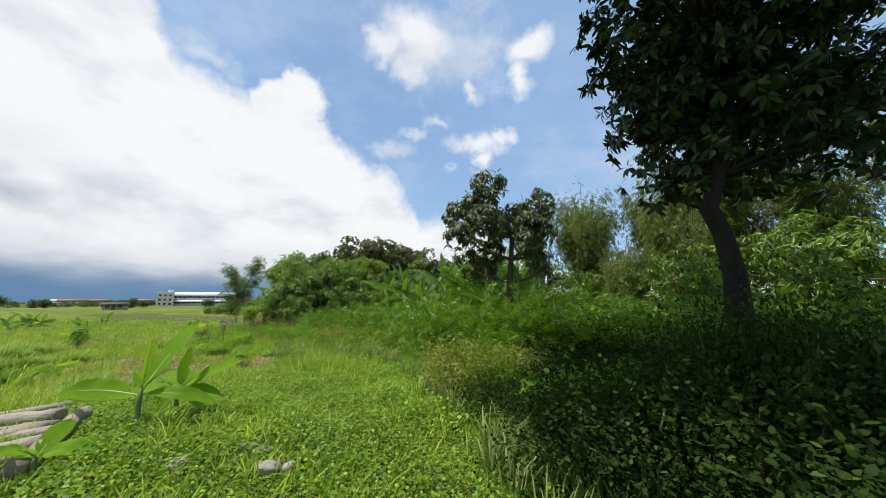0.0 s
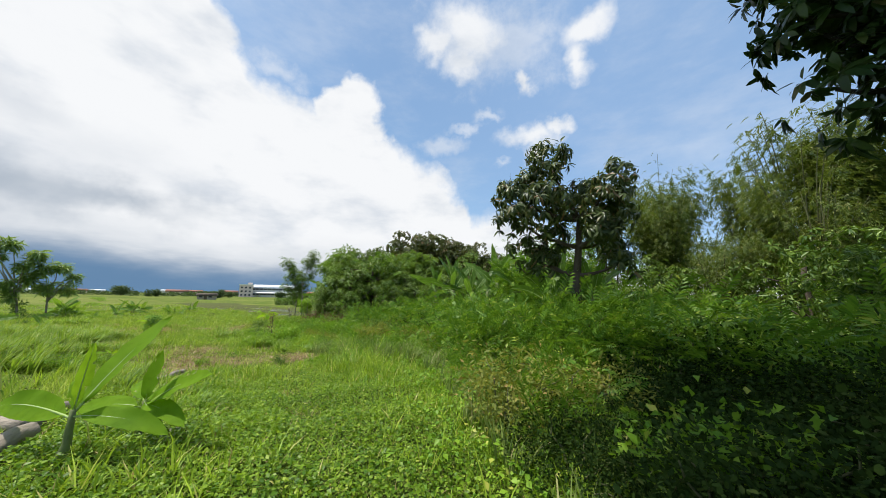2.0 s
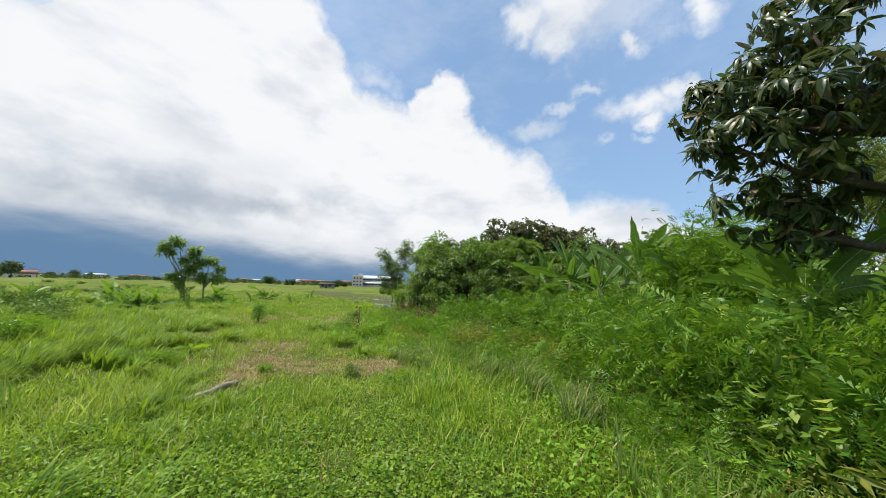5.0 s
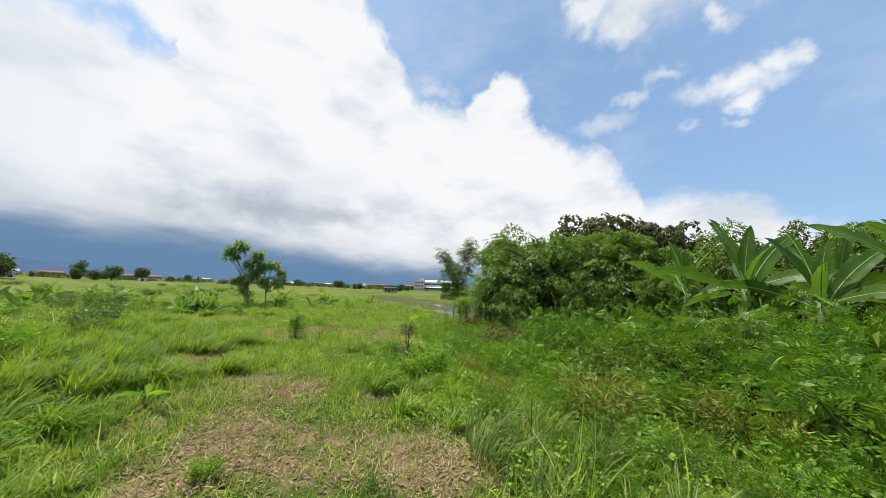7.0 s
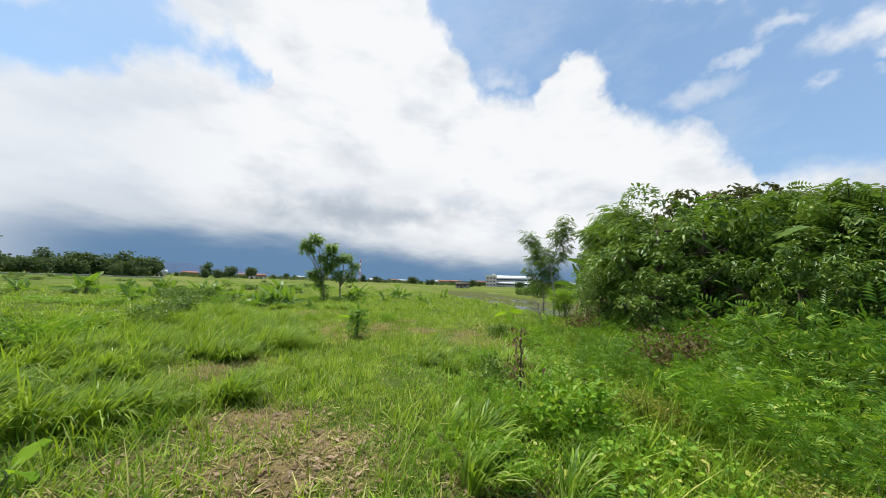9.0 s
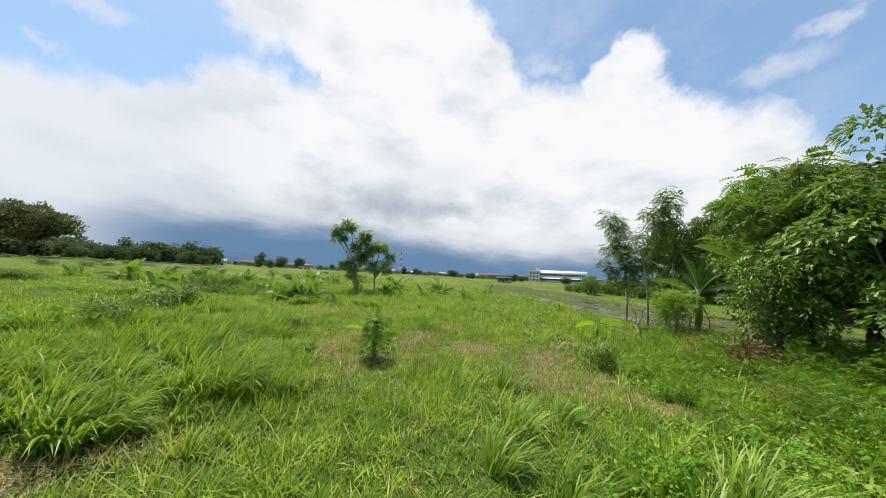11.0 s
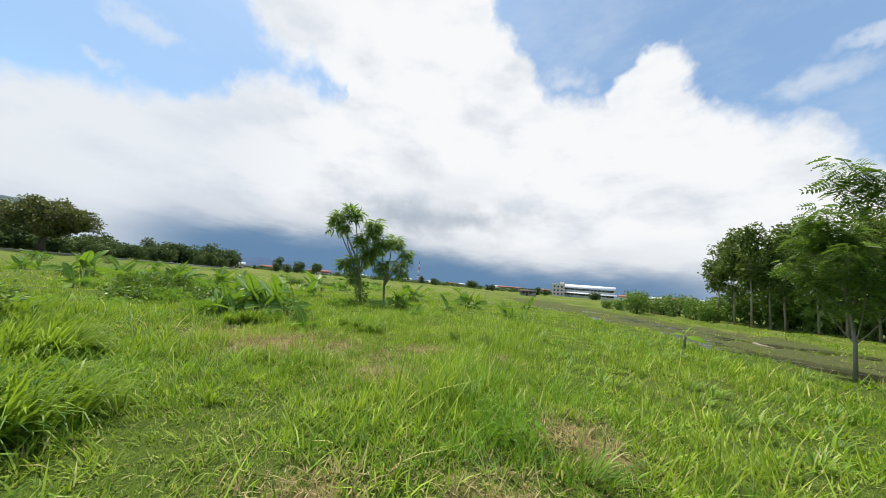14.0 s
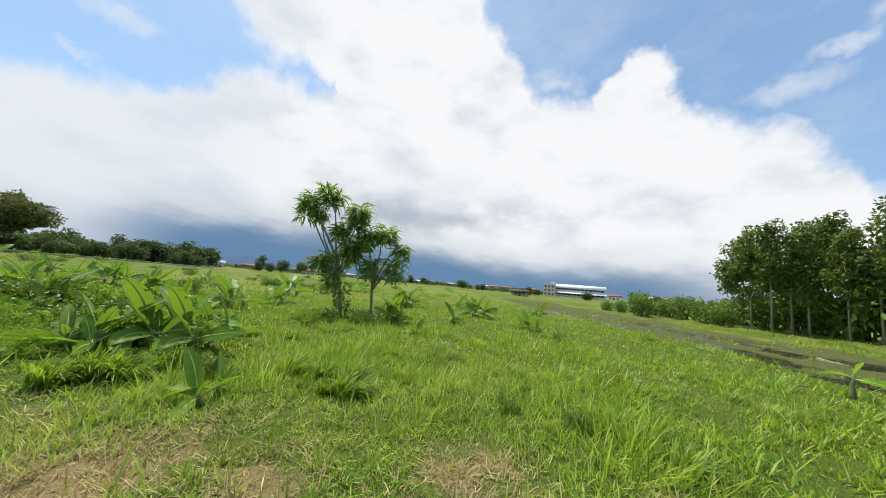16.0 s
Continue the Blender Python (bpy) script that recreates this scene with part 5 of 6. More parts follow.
def thicket():
    feather = [shrub((1.6, 3.7), "feathery wild shrub in the undergrowth", M_FEATHER, TINY_FEATHER, 0.155, 290, 0.9, 0.6, 61, "feathery shrubs", stems=11),
               shrub((-1.6, 11.4), "feathery light green shrub beside the bananas", M_FEATHER, TINY_FEATHER, 0.175, 290, 1.0, 0.65, 62, "feathery shrubs", stems=11),
               shrub((-5.1, 11.1), "low spreading feathery weed shrub", M_WEED, TINY_FEATHER, 0.15, 280, 0.75, 0.7, 63, "feathery shrubs", stems=13)]
    broad = [shrub((2.2, 1.95), "broad-leaved weed shrub coloured for deep tree shade", M_SHADE_LEAVES, ROUND_LEAF, 0.030, 2800, 0.78, 0.6, 64, "leafy shrubs", up=0.4, stems=9),
             shrub((-3.5, 14.7), "dense leafy shrub in the thicket", M_BROAD, OVAL_LEAF, 0.09, 1000, 0.9, 0.6, 65, "leafy shrubs", stems=10),
             shrub((-6.2, 9.9), "yellow-green weed shrub with round leaves", M_WEED, BIG_LEAF, 0.07, 900, 0.7, 0.5, 66, "leafy shrubs", up=0.4, stems=10)]
    dry = [shrub((1.15, 3.55), "half-dry yellowing bush with thin stems", M_DRYBUSH, OVAL_LEAF, 0.06, 1100, 1.0, 0.65, 67, "half-dry bushes", stems=14),
           shrub((-3.0, 9.6), "straggly yellowing weed with narrow leaves", M_DRYBUSH, leaf_form(0.2, 0.1), 0.12, 650, 0.8, 0.55, 68, "half-dry bushes", stems=14)]
    shrub((-6.05, 12.75), "withered reddish-brown bush in green weeds", M_RUST, OVAL_LEAF, 0.07, 1100, 1.0, 0.55, 69, "", name="dead_bush", twig=M_BARK)
    shrub((-9.15, 15.9), "dry brown weeds at the thicket's foot", M_RUST, OVAL_LEAF, 0.09, 420, 0.8, 0.5, 70, "", name="dead_bush", twig=M_BARK)
    g = random.Random(4)
    spots = []
    tries = 0
    while len(spots) < 270 and tries < 30000:
        tries += 1
        x, y = g.uniform(-13, 13), g.uniform(-0.5, 20)
        d = float(past_border(np.array(x), np.array(y)))
        if not 0.0 < d < 8.5 or (d > 4 and g.random() < 0.45) or (y < 1.2 and x < 2.6):
            continue
        gap = 0.42 + 0.10 * d
        if any((x - a) ** 2 + (y - b) ** 2 < gap * gap for a, b, _ in spots):
            continue
        spots.append((x, y, d))
    deep, wide = [], []
    for i, (x, y, d) in enumerate(spots):
        h = 0.40 + 0.24 * min(d, 5.5) + g.uniform(-0.08, 0.14)
        if x > -0.5:
            h = 0.6 + 0.19 * min(d, 5.0) + g.uniform(-0.1, 0.12) - 0.2 * (y < 2.2 and x < 2.6) + 0.22 * (y > 4.4 and d > 0.8)
            if 2.0 < x < 5.5 and y < 3.6:
                h = 1.25 + g.uniform(-0.15, 0.15)
        if x < -2.0:
            h *= 0.75
        u = g.random()
        near_dry = math.hypot(x - 1.1, y - 3.9) < 1.3
        edge = x < 0 and d < 2.6
        # in the shaded zone most shrubs take the shade-darkened leaves
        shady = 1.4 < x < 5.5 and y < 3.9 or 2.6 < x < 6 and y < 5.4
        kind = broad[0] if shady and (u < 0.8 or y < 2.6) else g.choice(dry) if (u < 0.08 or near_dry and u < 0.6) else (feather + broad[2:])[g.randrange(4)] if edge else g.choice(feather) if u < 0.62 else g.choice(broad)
        m = pose(x, y, float(land(x, y)) - 0.04, g.uniform(-8, 8), g.uniform(-8, 8), g.uniform(0, 360)) @ Matrix.Diagonal((h * 1.15, h * 1.15, h, 1))
        if d > 3.0:
            if d < 5.5 or i % 2:
                deep.append((kind, m))
        else:
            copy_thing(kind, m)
    # more shade-coloured shrubs round the big tree's foot
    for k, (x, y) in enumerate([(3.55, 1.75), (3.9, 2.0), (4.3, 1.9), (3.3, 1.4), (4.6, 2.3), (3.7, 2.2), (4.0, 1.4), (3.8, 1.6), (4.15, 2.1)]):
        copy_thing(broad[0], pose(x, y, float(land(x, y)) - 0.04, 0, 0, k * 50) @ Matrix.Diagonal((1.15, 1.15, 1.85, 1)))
    for k, (x, y, h) in enumerate([(2.0, 5.5, 1.35), (2.7, 5.8, 1.5), (1.5, 6.0, 1.3), (3.3, 6.2, 1.55), (2.3, 6.5, 1.6), (3.9, 6.0, 1.5), (1.0, 6.6, 1.25), (4.4, 7.0, 1.7)]):
        copy_thing((feather[k % 2], broad[1])[k % 3 == 2], pose(x, y, float(land(x, y)) - 0.04, 0, 0, k * 75) @ Matrix.Diagonal((h * 0.95, h * 0.95, h, 1)))
    tall = shrub((1.75, 11.8), "tall feathery bush hung with creeper beside the bananas", M_FEATHER, TINY_FEATHER, 0.24, 1500, 3.4, 0.95, 92, "tall feathery bushes", stems=16)
    for k, (x, y, h) in enumerate([(2.5, 12.6, 1.12), (2.3, 10.7, 0.85), (3.2, 11.6, 1.1)]):
        copy_thing(tall, pose(x, y, float(land(x, y)) - 0.04, 0, 0, k * 95 + 40) @ Matrix.Scale(h, 4))
    for k, (x, y, h) in enumerate(FRONT):
        copy_thing(feather[k % 2], pose(x, y, float(land(x, y)) - 0.04, 0, 0, k * 75) @ Matrix.Diagonal((h * 0.9, h * 0.9, h, 1)))
    # low bushes far out in the field
    g = random.Random(41)
    for k in range(46):
        x, y = g.uniform(-44, -17), g.uniform(-6, 12)
        if float(off_way(x, y)) < 4.5:
            continue
        wide.append(((broad[1], broad[2], feather[2], broad[1])[k % 4], pose(x, y, float(land(x, y)) - 0.05, 0, 0, k * 53) @ Matrix.Diagonal((g.uniform(0.8, 1.5), g.uniform(0.8, 1.5), g.uniform(0.45, 0.85), 1))))
    for k in range(44):
        a, d = radians(g.uniform(58, 118)), g.uniform(34, 95)
        x, y = -15.0 - math.sin(a) * d, 11.5 + math.cos(a) * d
        w = g.uniform(1.2, 2.6)
        wide.append(((broad[1], feather[2])[k % 2], pose(x, y, float(land(x, y)) - 0.1, 0, 0, k * 53) @ Matrix.Diagonal((w, w, g.uniform(0.6, 1.2), 1))))
    joined_shrubs("thicket_undergrowth", "dense mixed undergrowth deep in the thicket", deep)
    joined_shrubs("field_bushes", "low scattered bushes far out in the field", wide)
    # weeds standing alone in the field
    for i, (x, y, s) in enumerate([ (-8.4, 11.0, 0.6), (-10.6, 13.9, 0.55), (-6.3, 8.7, 0.5), (-5.9, 8.9, 0.45), (-7.4, 10.2, 0.55), (-6.7, 9.5, 0.6), (-12.9, 4.6, 0.9), (-13.4, 4.3, 0.8), (-9.9, 14.2, 0.7), (-9.3, 13.5, 0.5), (-23.6, 10.2, 0.7), (-24.4, 10.4, 0.8), (-29.5, 8.2, 0.9), (-28.2, 7.1, 0.8), (-22.9, 9.2, 0.6), (-22.3, 10.9, 0.5), (-21.6, 11.5, 0.45), (-26.6, 13.4, 0.6), (-27.4, 16.4, 0.6), (-19.3, 14.8, 0.28), (-25.2, 8.1, 0.8), (-30.5, 10.2, 0.8), (-33.5, 6.0, 0.9), (-3.1, 6.9, 0.4), (-2.5, 7.4, 0.45), (-4.0, 6.9, 0.3), (-14.8, 12.7, 0.45), (-14.1, 11.4, 0.28), (-18.6, 15.2, 0.3), (-13.8, 4.7, 0.9), (-14.3, 5.0, 0.75), (-27.6, 7.4, 1.2), (-28.4, 7.7, 1.1), (-29.2, 8.3, 1.0), (-27.2, 6.8, 1.1), (-7.45, 5.4, 0.45), (-7.3, 5.1, 0.5), (-7.7, 5.2, 0.4), (-7.1, 5.5, 0.35), (-5.3, 6.1, 0.3)]):
        copy_thing((broad[2], broad[1], feather[2])[i % 3], pose(x, y, float(land(x, y)) - 0.03, 0, 0, i * 53) @ Matrix.Scale(s, 4))


thicket()


def lobed_weed():
    """A leafy plant with hand-shaped leaves on long stalks."""
    at = (-12.38, 10.38)
    ob = thing("lobed_weed", (*at, float(land(*at)) - 0.03), "bushy green weed with hand-shaped leaves, in the field", "plant")
    g = np.random.default_rng(15)
    mesh_part("stem", *tube(bow((0, 0, 0), (0.02, 0.02, 0.5), 0, 5, 0.01), np.linspace(0.016, 0.008, 5), 6), M_TWIG, ob)
    for i in range(120):
        a, z = i * 2.4, 0.16 + 0.64 * (i / 120) ** 0.8
        r = 0.25 * (1 - 0.45 * (i / 120)) * g.uniform(0.55, 1.1)
        o, tip = np.array([0.01, 0.01, z * 0.8]), np.array([math.cos(a) * r, math.sin(a) * r, z])
        d = unit(np.array([[math.cos(a), math.sin(a), g.uniform(-0.75, 0.05)]]))
        size = np.array([g.uniform(0.09, 0.16)])
        V, F = gather(tube(bow(o, tip, 0.0, 3), [0.004, 0.003, 0.002], 4), scatter(STAR_LEAF, tip[None], frames(d, np.array([[g.normal() * 0.2, g.normal() * 0.2, 1.0]])), size))
        mesh_part("leaf", V, F, M_LOBED, ob)


lobed_weed()


def field_bushes():
    """Low dark bushes between the bananas of the rough field."""
    bush = shrub((-26.6, 7.6), "low dark leafy bush in the rough grass", M_BROAD, ROUND_LEAF, 0.10, 620, 0.62, 0.7, 91, "bushes in the field", name="field_bush", stems=9)
    for i, (x, y, s) in enumerate([(-25.9, 6.9, 0.9), (-27.4, 8.4, 0.95), (-27.9, 7.5, 1.15), (-26.2, 8.5, 0.6), (-24.3, 9.3, 0.6), (-23.2, 10.9, 0.6), (-24.4, 10.8, 0.75), (-28.2, 14.0, 0.6), (-28.9, 15.6, 0.6)]):
        copy_thing(bush, pose(x, y, float(land(x, y)) - 0.04, 0, 0, i * 77) @ Matrix.Scale(s, 4))


field_bushes()


def dead_stick():
    at = (-6.88, 10.05)
    ob = thing("dead_stalk", (*at, float(land(*at)) - 0.03), "thin dead brown stalk with dried leaves", "plant")
    V, F = tube(bow((0, 0, 0), (0.05, 0.02, 0.95), 0, 7, 0.02), np.linspace(0.016, 0.007, 7), 5)
    mesh_part("stem", V, F, M_BARK, ob)
    n = 170
    z = rng.uniform(0.1, 0.95, n)
    P = np.stack([rng.normal(size=n) * 0.08 + 0.03, rng.normal(size=n) * 0.08, z], 1)
    V, F = scatter(OVAL_LEAF, P, frames(ways(n, -0.6), (0, 0, 1.0)), rng.uniform(0.05, 0.1, n))
    mesh_part("foliage", V, F, M_RUST, ob)


dead_stick()


# --- logs and stones at the start
def log(a, b, r, seed):
    g = np.random.default_rng(seed)
    a, b = np.array(a, float), np.array(b, float)
    ln = np.linalg.norm(b - a)
    p = np.stack([np.linspace(0, ln, 9), g.normal(size=9) * 0.012, g.normal(size=9) * 0.008], 1)
    V, F = tube(p, r * (1 + 0.08 * g.normal(size=9)), 12, 0.04)
    ob = mesh_part("log", V, F, M_LOG, None, smooth=True)
    ob.matrix_world = Matrix.Translation(a) @ Vector(b - a).to_track_quat("X", "Z").to_matrix().to_4x4()
    return tagged(ob, "weathered grey cut log lying in the grass", "log", "pile of logs")


def stones():
    for i, (x, y, s) in enumerate([(-0.52, 1.62, 0.07), (-0.38, 1.56, 0.065), (-0.8, 1.3, 0.10), (-0.2, 1.32, 0.10), (-1.7, 2.55, 0.08), (-0.08, 1.36, 0.06)]):
        bm = bmesh.new()
        bmesh.ops.create_icosphere(bm, subdivisions=3, radius=1)
        for v in bm.verts:
            k = 1 + 0.38 * noise.noise(v.co * 1.6 + Vector((i * 7, 0, 0))) + 0.20 * noise.noise(v.co * 4.2) + 0.06 * noise.noise(v.co * 11)
            v.co = Vector((v.co.x * 1.4, v.co.y, v.co.z * 0.6)) * k * s * 0.75
        ob = part("stone", bm, M_STONE, smooth=True)
        ob.matrix_world = pose(x, y, float(land(x, y)) + s * 0.10, 10, 5, i * 50)
        tagged(ob, "pale rough stone in the grass", "stone", "stones in the grass")


for i, (a, b, r) in enumerate([((-5.0, 1.95), (-3.78, 3.14), 0.055), ((-4.6, 2.24), (-3.07, 2.44), 0.07), ((-4.3, 1.9), (-2.72, 2.12), 0.05), ((-3.9, 1.15), (-2.5, 1.88), 0.06), ((-4.5, 2.45), (-3.3, 2.66), 0.045), ((-3.3, 1.05), (-2.05, 1.55), 0.055), ((-3.5, 1.5), (-2.25, 1.83), 0.05), ((-3.0, 0.75), (-1.85, 1.3), 0.05)]):
    log((*a, float(land(*a)) + r + 0.03), (*b, float(land(*b)) + r + 0.03), r, 80 + i)
log((-1.75, 1.15, float(land(-1.75, 1.15)) + 0.06), (-2.4, 2.08, float(land(-2.4, 2.08)) + 0.17), 0.06, 90)
log((-4.9, 5.42, float(land(-4.9, 5.42)) + 0.05), (-4.6, 4.65, float(land(-4.6, 4.65)) + 0.05), 0.045, 92)
log((-19.2, 34.6, float(land(-19.2, 34.6)) + 0.1), (-20.6, 36.0, float(land(-20.6, 36.0)) + 0.12), 0.12, 91)
stones()

# ---------------------------------------------------------------- the distance
EYE_END = (-15.0, 11.5)


def spot(az, d):
    """A place d metres off at a bearing counted from +y towards -x."""
    x, y = EYE_END[0] - math.sin(radians(az)) * d, EYE_END[1] + math.cos(radians(az)) * d
    return x, y, float(land(x, y))


def far_trees():
    kinds = []
    for v in range(3):
        crown = cloud_of(16, (0, 0, 3.4 + v * 0.4), (2.2, 2.2, 1.5 + v * 0.3), 0.9, 1.5, 101 + v)
        kinds.append(make_tree("far_tree", spot(84 + v * 3, 170)[:2], "distant rounded tree along the field edge", [(0, 0, 0), (0, 0.1, 1.5), (0.1, 0, 3.0)], crown, M_FAR, M_BARK, BIG_LEAF, 0.60, 46, droop=0.1, radius=0.2, group="distant trees", stick=True))
    g = random.Random(12)
    rows = [(az + g.uniform(-0.5, 0.5), g.uniform(122, 160), g.choice((0.45, 0.6, 0.75, 0.9, 1.0, 1.5))) for az in np.arange(97, 119, 0.7)]
    rows += [(az + g.uniform(-0.6, 0.6), g.uniform(160, 185), g.uniform(0.8, 1.6)) for az in np.arange(98.5, 118, 1.3)]
    rows += [(az + g.uniform(-1, 1), g.uniform(200, 260), g.choice((0.35, 0.4, 0.5, 0.6, 0.9))) for az in np.arange(62, 97, 0.8) if math.sin(az * 0.9) + 0.5 * math.sin(az * 2.3) > -0.1]
    rows += [(az, g.uniform(220, 270), g.uniform(0.35, 0.8)) for az in np.arange(42, 62, 1.0) if g.random() < 0.7]
    rows += [(56.4, 190, 0.95), (52.8, 195, 0.8), (53.6, 195, 0.6), (46.0, 150, 0.6), (47.2, 155, 0.65), (44.8, 150, 0.6), (43.6, 152, 0.6), (88.5, 160, 0.8), (90.2, 165, 0.7), (96.5, 150, 0.9), (35.5, 140, 0.7), (120, 130, 1.6), (123, 120, 1.8), (127, 115, 1.7)]
    rows += [(az, 190, g.uniform(0.7, 1.1)) for az in np.arange(-70, 30, 3.0)]
    for i, (az, d, s) in enumerate(rows):
        x, y, z = spot(az, d)
        w = s * g.uniform(0.85, 1.3)
        copy_thing(kinds[i % 3], pose(x, y, z - 0.2 - 0.9 * s, 0, 0, g.uniform(0, 360)) @ Matrix.Diagonal((w, w, s, 1)))
    scrub = []
    for i in range(210):
        az, d = g.uniform(36, 98), g.uniform(190, 290)
        x, y, z = spot(az, d)
        w = g.uniform(0.8, 2.6)
        scrub += [(x + g.uniform(-w, w), y + g.uniform(-w, w), z + g.uniform(0.1, 0.7) * w * 0.6, w * g.uniform(0.4, 0.9)) for q in range(4)]
    tagged(mesh_part("far_scrub", *leaves_on(scrub, 16, BIG_LEAF, 0.8, flat=0.7), M_FAR), "low hazy scrub along the far edge of the fields", "bushes", kind="stuff")
    # great tree on the field's far side
    crown = cloud_of(60, (0, 0, 8.3), (8.5, 8.5, 3.8), 1.1, 2.1, 131)
    x, y, z = spot(115.0, 112)
    make_tree("spreading_tree", (x, y), "huge spreading dark tree at the field's far edge", [(0, 0, 0), (0.2, 0, 2.5), (0, 0.2, 5), (0, 0, 8)], crown, M_BROWNLEAF, M_BARK, BIG_LEAF, 0.55, 75, radius=0.6, flat=0.8)
    # round bushes before the wood
    bush = [make_tree("round_bush", spot(28.6, 56)[:2], "round leafy bush at the paddy's far side", [(0, 0, 0), (0, 0, 0.8), (0, 0, 1.6)], cloud_of(16, (0, 0, 1.9), (1.9, 1.9, 1.3), 0.7, 1.0, 141), M_CLUMP, M_BARK, OVAL_LEAF, 0.42, 110, radius=0.12, stick=True, group="bushes by the wood", category="bush")]
    for i, (az, d, s) in enumerate([(25.2, 58, 0.8), (23.2, 55, 0.9), (31.2, 62, 0.6), (21.2, 52, 0.75), (26.8, 60, 0.7), (19.5, 50, 0.7), (33.0, 66, 0.5)]):
        x, y, z = spot(az, d)
        copy_thing(bush[0], pose(x, y, z - 0.1, 0, 0, i * 70) @ Matrix.Scale(s, 4))
    for i in range(23):
        t = (i % 23) / 22
        x, y = -33 + 41 * t + 2.2 * (i // 23), 64.5 - 19 * t + 4.5 * (i // 23)
        copy_thing(bush[0], pose(x, y, float(land(x, y)) - 0.2, 0, 0, i * 70) @ Matrix.Scale((0.85 + 0.3 * ((i * 7) % 5) / 4) * (1.0 + 0.75 * min(1, max(0, 3 * t - 0.3))), 4))


far_trees()


def gable_house(at, w, d, h, turn, wall, roof, label, rise=1.6):
    """A plain small house: walls, pitched roof with eaves, door and window openings."""
    ob = thing("house", at, label, "house", "village houses", turn)
    bm = bmesh.new()
    box(bm, (-w / 2, -d / 2, -1), (w / 2, d / 2, h))
    part("wall", bm, wall, ob)
    e = 0.5
    V = [(-w / 2 - e, -d / 2 - e, h), (w / 2 + e, -d / 2 - e, h), (w / 2 + e, d / 2 + e, h), (-w / 2 - e, d / 2 + e, h), (-w / 2 - e, 0, h + rise), (w / 2 + e, 0, h + rise)]
    mesh_part("roof", V, [(0, 1, 5), (0, 5, 4), (2, 3, 4), (2, 4, 5), (0, 4, 3), (1, 2, 5), (0, 3, 2), (0, 2, 1)], roof, ob)
    for sx in (-0.28, 0.28):
        bm = box(bmesh.new(), (sx * w - 0.5, -d / 2 - 0.04, 1.0), (sx * w + 0.5, -d / 2 + 0.02, 2.0))
        part("window", bm, M_GLASS, ob)
    bm = box(bmesh.new(), (-0.45, -d / 2 - 0.04, 0), (0.45, -d / 2 + 0.02, 2.05))
    part("door", bm, M_BARK, ob)


def village():
    # long white two-storey block with bands of windows
    x, y, z = spot(36.8, 196)
    ob = thing("long_building", (x, y, z), "long white two-storey building with dark window bands", "building", "", 36.8)
    w = 26.0
    part("wall", box(bmesh.new(), (-w / 2, -6, -2), (w / 2, 6, 5.6)), M_PLASTER, ob)
    e, r = w / 2 + 0.8, 7.0
    mesh_part("roof", [(-e, -r, 4.9), (e, -r, 4.9), (e, r, 4.9), (-e, r, 4.9), (-e, 0, 7.2), (e, 0, 7.2)], [(0, 1, 5), (0, 5, 4), (2, 3, 4), (2, 4, 5), (0, 4, 3), (1, 2, 5), (0, 3, 2), (0, 2, 1)], M_PLASTER, ob, "white sheet roof")
    # sloping awning added to catch the sun and brighten the unlit front
    mesh_part("awning", [(-e, -9.0, 2.2), (e, -9.0, 2.2), (e, -6.0, 3.2), (-e, -6.0, 3.2), (-e, -9.0, 2.1), (e, -9.0, 2.1), (e, -6.0, 3.1), (-e, -6.0, 3.1)], [(0, 1, 2, 3), (7, 6, 5, 4), (0, 4, 5, 1), (2, 6, 7, 3), (1, 5, 6, 2), (3, 7, 4, 0)], M_PLASTER, ob, "long white awning added to catch the sun")
    for s in range(2):
        for i in range(13):
            x0 = -w / 2 + 0.4 + i * 1.95
            win = part("window", box(bmesh.new(), (x0, -6.06, 1.2 + s * 2.7), (x0 + 1.7, -5.9, 2.2 + s * 2.7)), M_GLASS, ob)
            part("sill", box(bmesh.new(), (x0, -6.16, 1.06 + s * 2.7), (x0 + 1.7, -6.0, 1.18 + s * 2.7)), M_PLASTER, win)
    # pinkish block at its end
    x, y, z = spot(41.4, 188)
    ob = thing("pink_building", (x, y, z), "pinkish three-storey building with a flat roof", "building", "", 41.4)
    part("wall", box(bmesh.new(), (-3.2, -3.5, -2), (3.2, 3.5, 6.4)), M_PINK, ob)
    part("parapet", box(bmesh.new(), (-3.4, -3.7, 6.4), (3.4, 3.7, 6.9)), M_PLASTER, ob)
    part("stair_tower", box(bmesh.new(), (0.6, -1.5, 6.9), (2.8, 1.5, 8.0)), M_PINK, ob)
    for s in range(3):
        for i in range(3):
            part("window", box(bmesh.new(), (-2.5 + i * 1.9, -3.56, 0.7 + s * 2.0), (-1.6 + i * 1.9, -3.4, 1.6 + s * 2.0)), M_GLASS, ob)
    g = random.Random(33)
    for az, d, w, roof in [(43.8, 200, 9, M_TILE), (48.6, 230, 12, M_TILE), (50.5, 215, 14, M_TILE), (51.6, 240, 9, M_ROOFGREY), (58.5, 240, 8, M_ROOFGREY), (60.2, 240, 10, M_TILE), (64.0, 250, 9, M_PLASTER), (68.6, 170, 9, M_ROOFGREY), (72.5, 210, 9, M_TILE), (83.0, 150, 9, M_TILE), (84.6, 190, 8, M_TILE), (95.6, 125, 6, M_ROOFGREY), (24.3, 150, 13, M_TILE), (22.6, 145, 9, M_ROOFGREY), (27.2, 170, 10, M_ROOFGREY), (31.5, 190, 9, M_TILE), (91.5, 180, 8, M_TILE), (76.5, 230, 10, M_ROOFGREY)]:
        x, y, z = spot(az, d * 1.35)
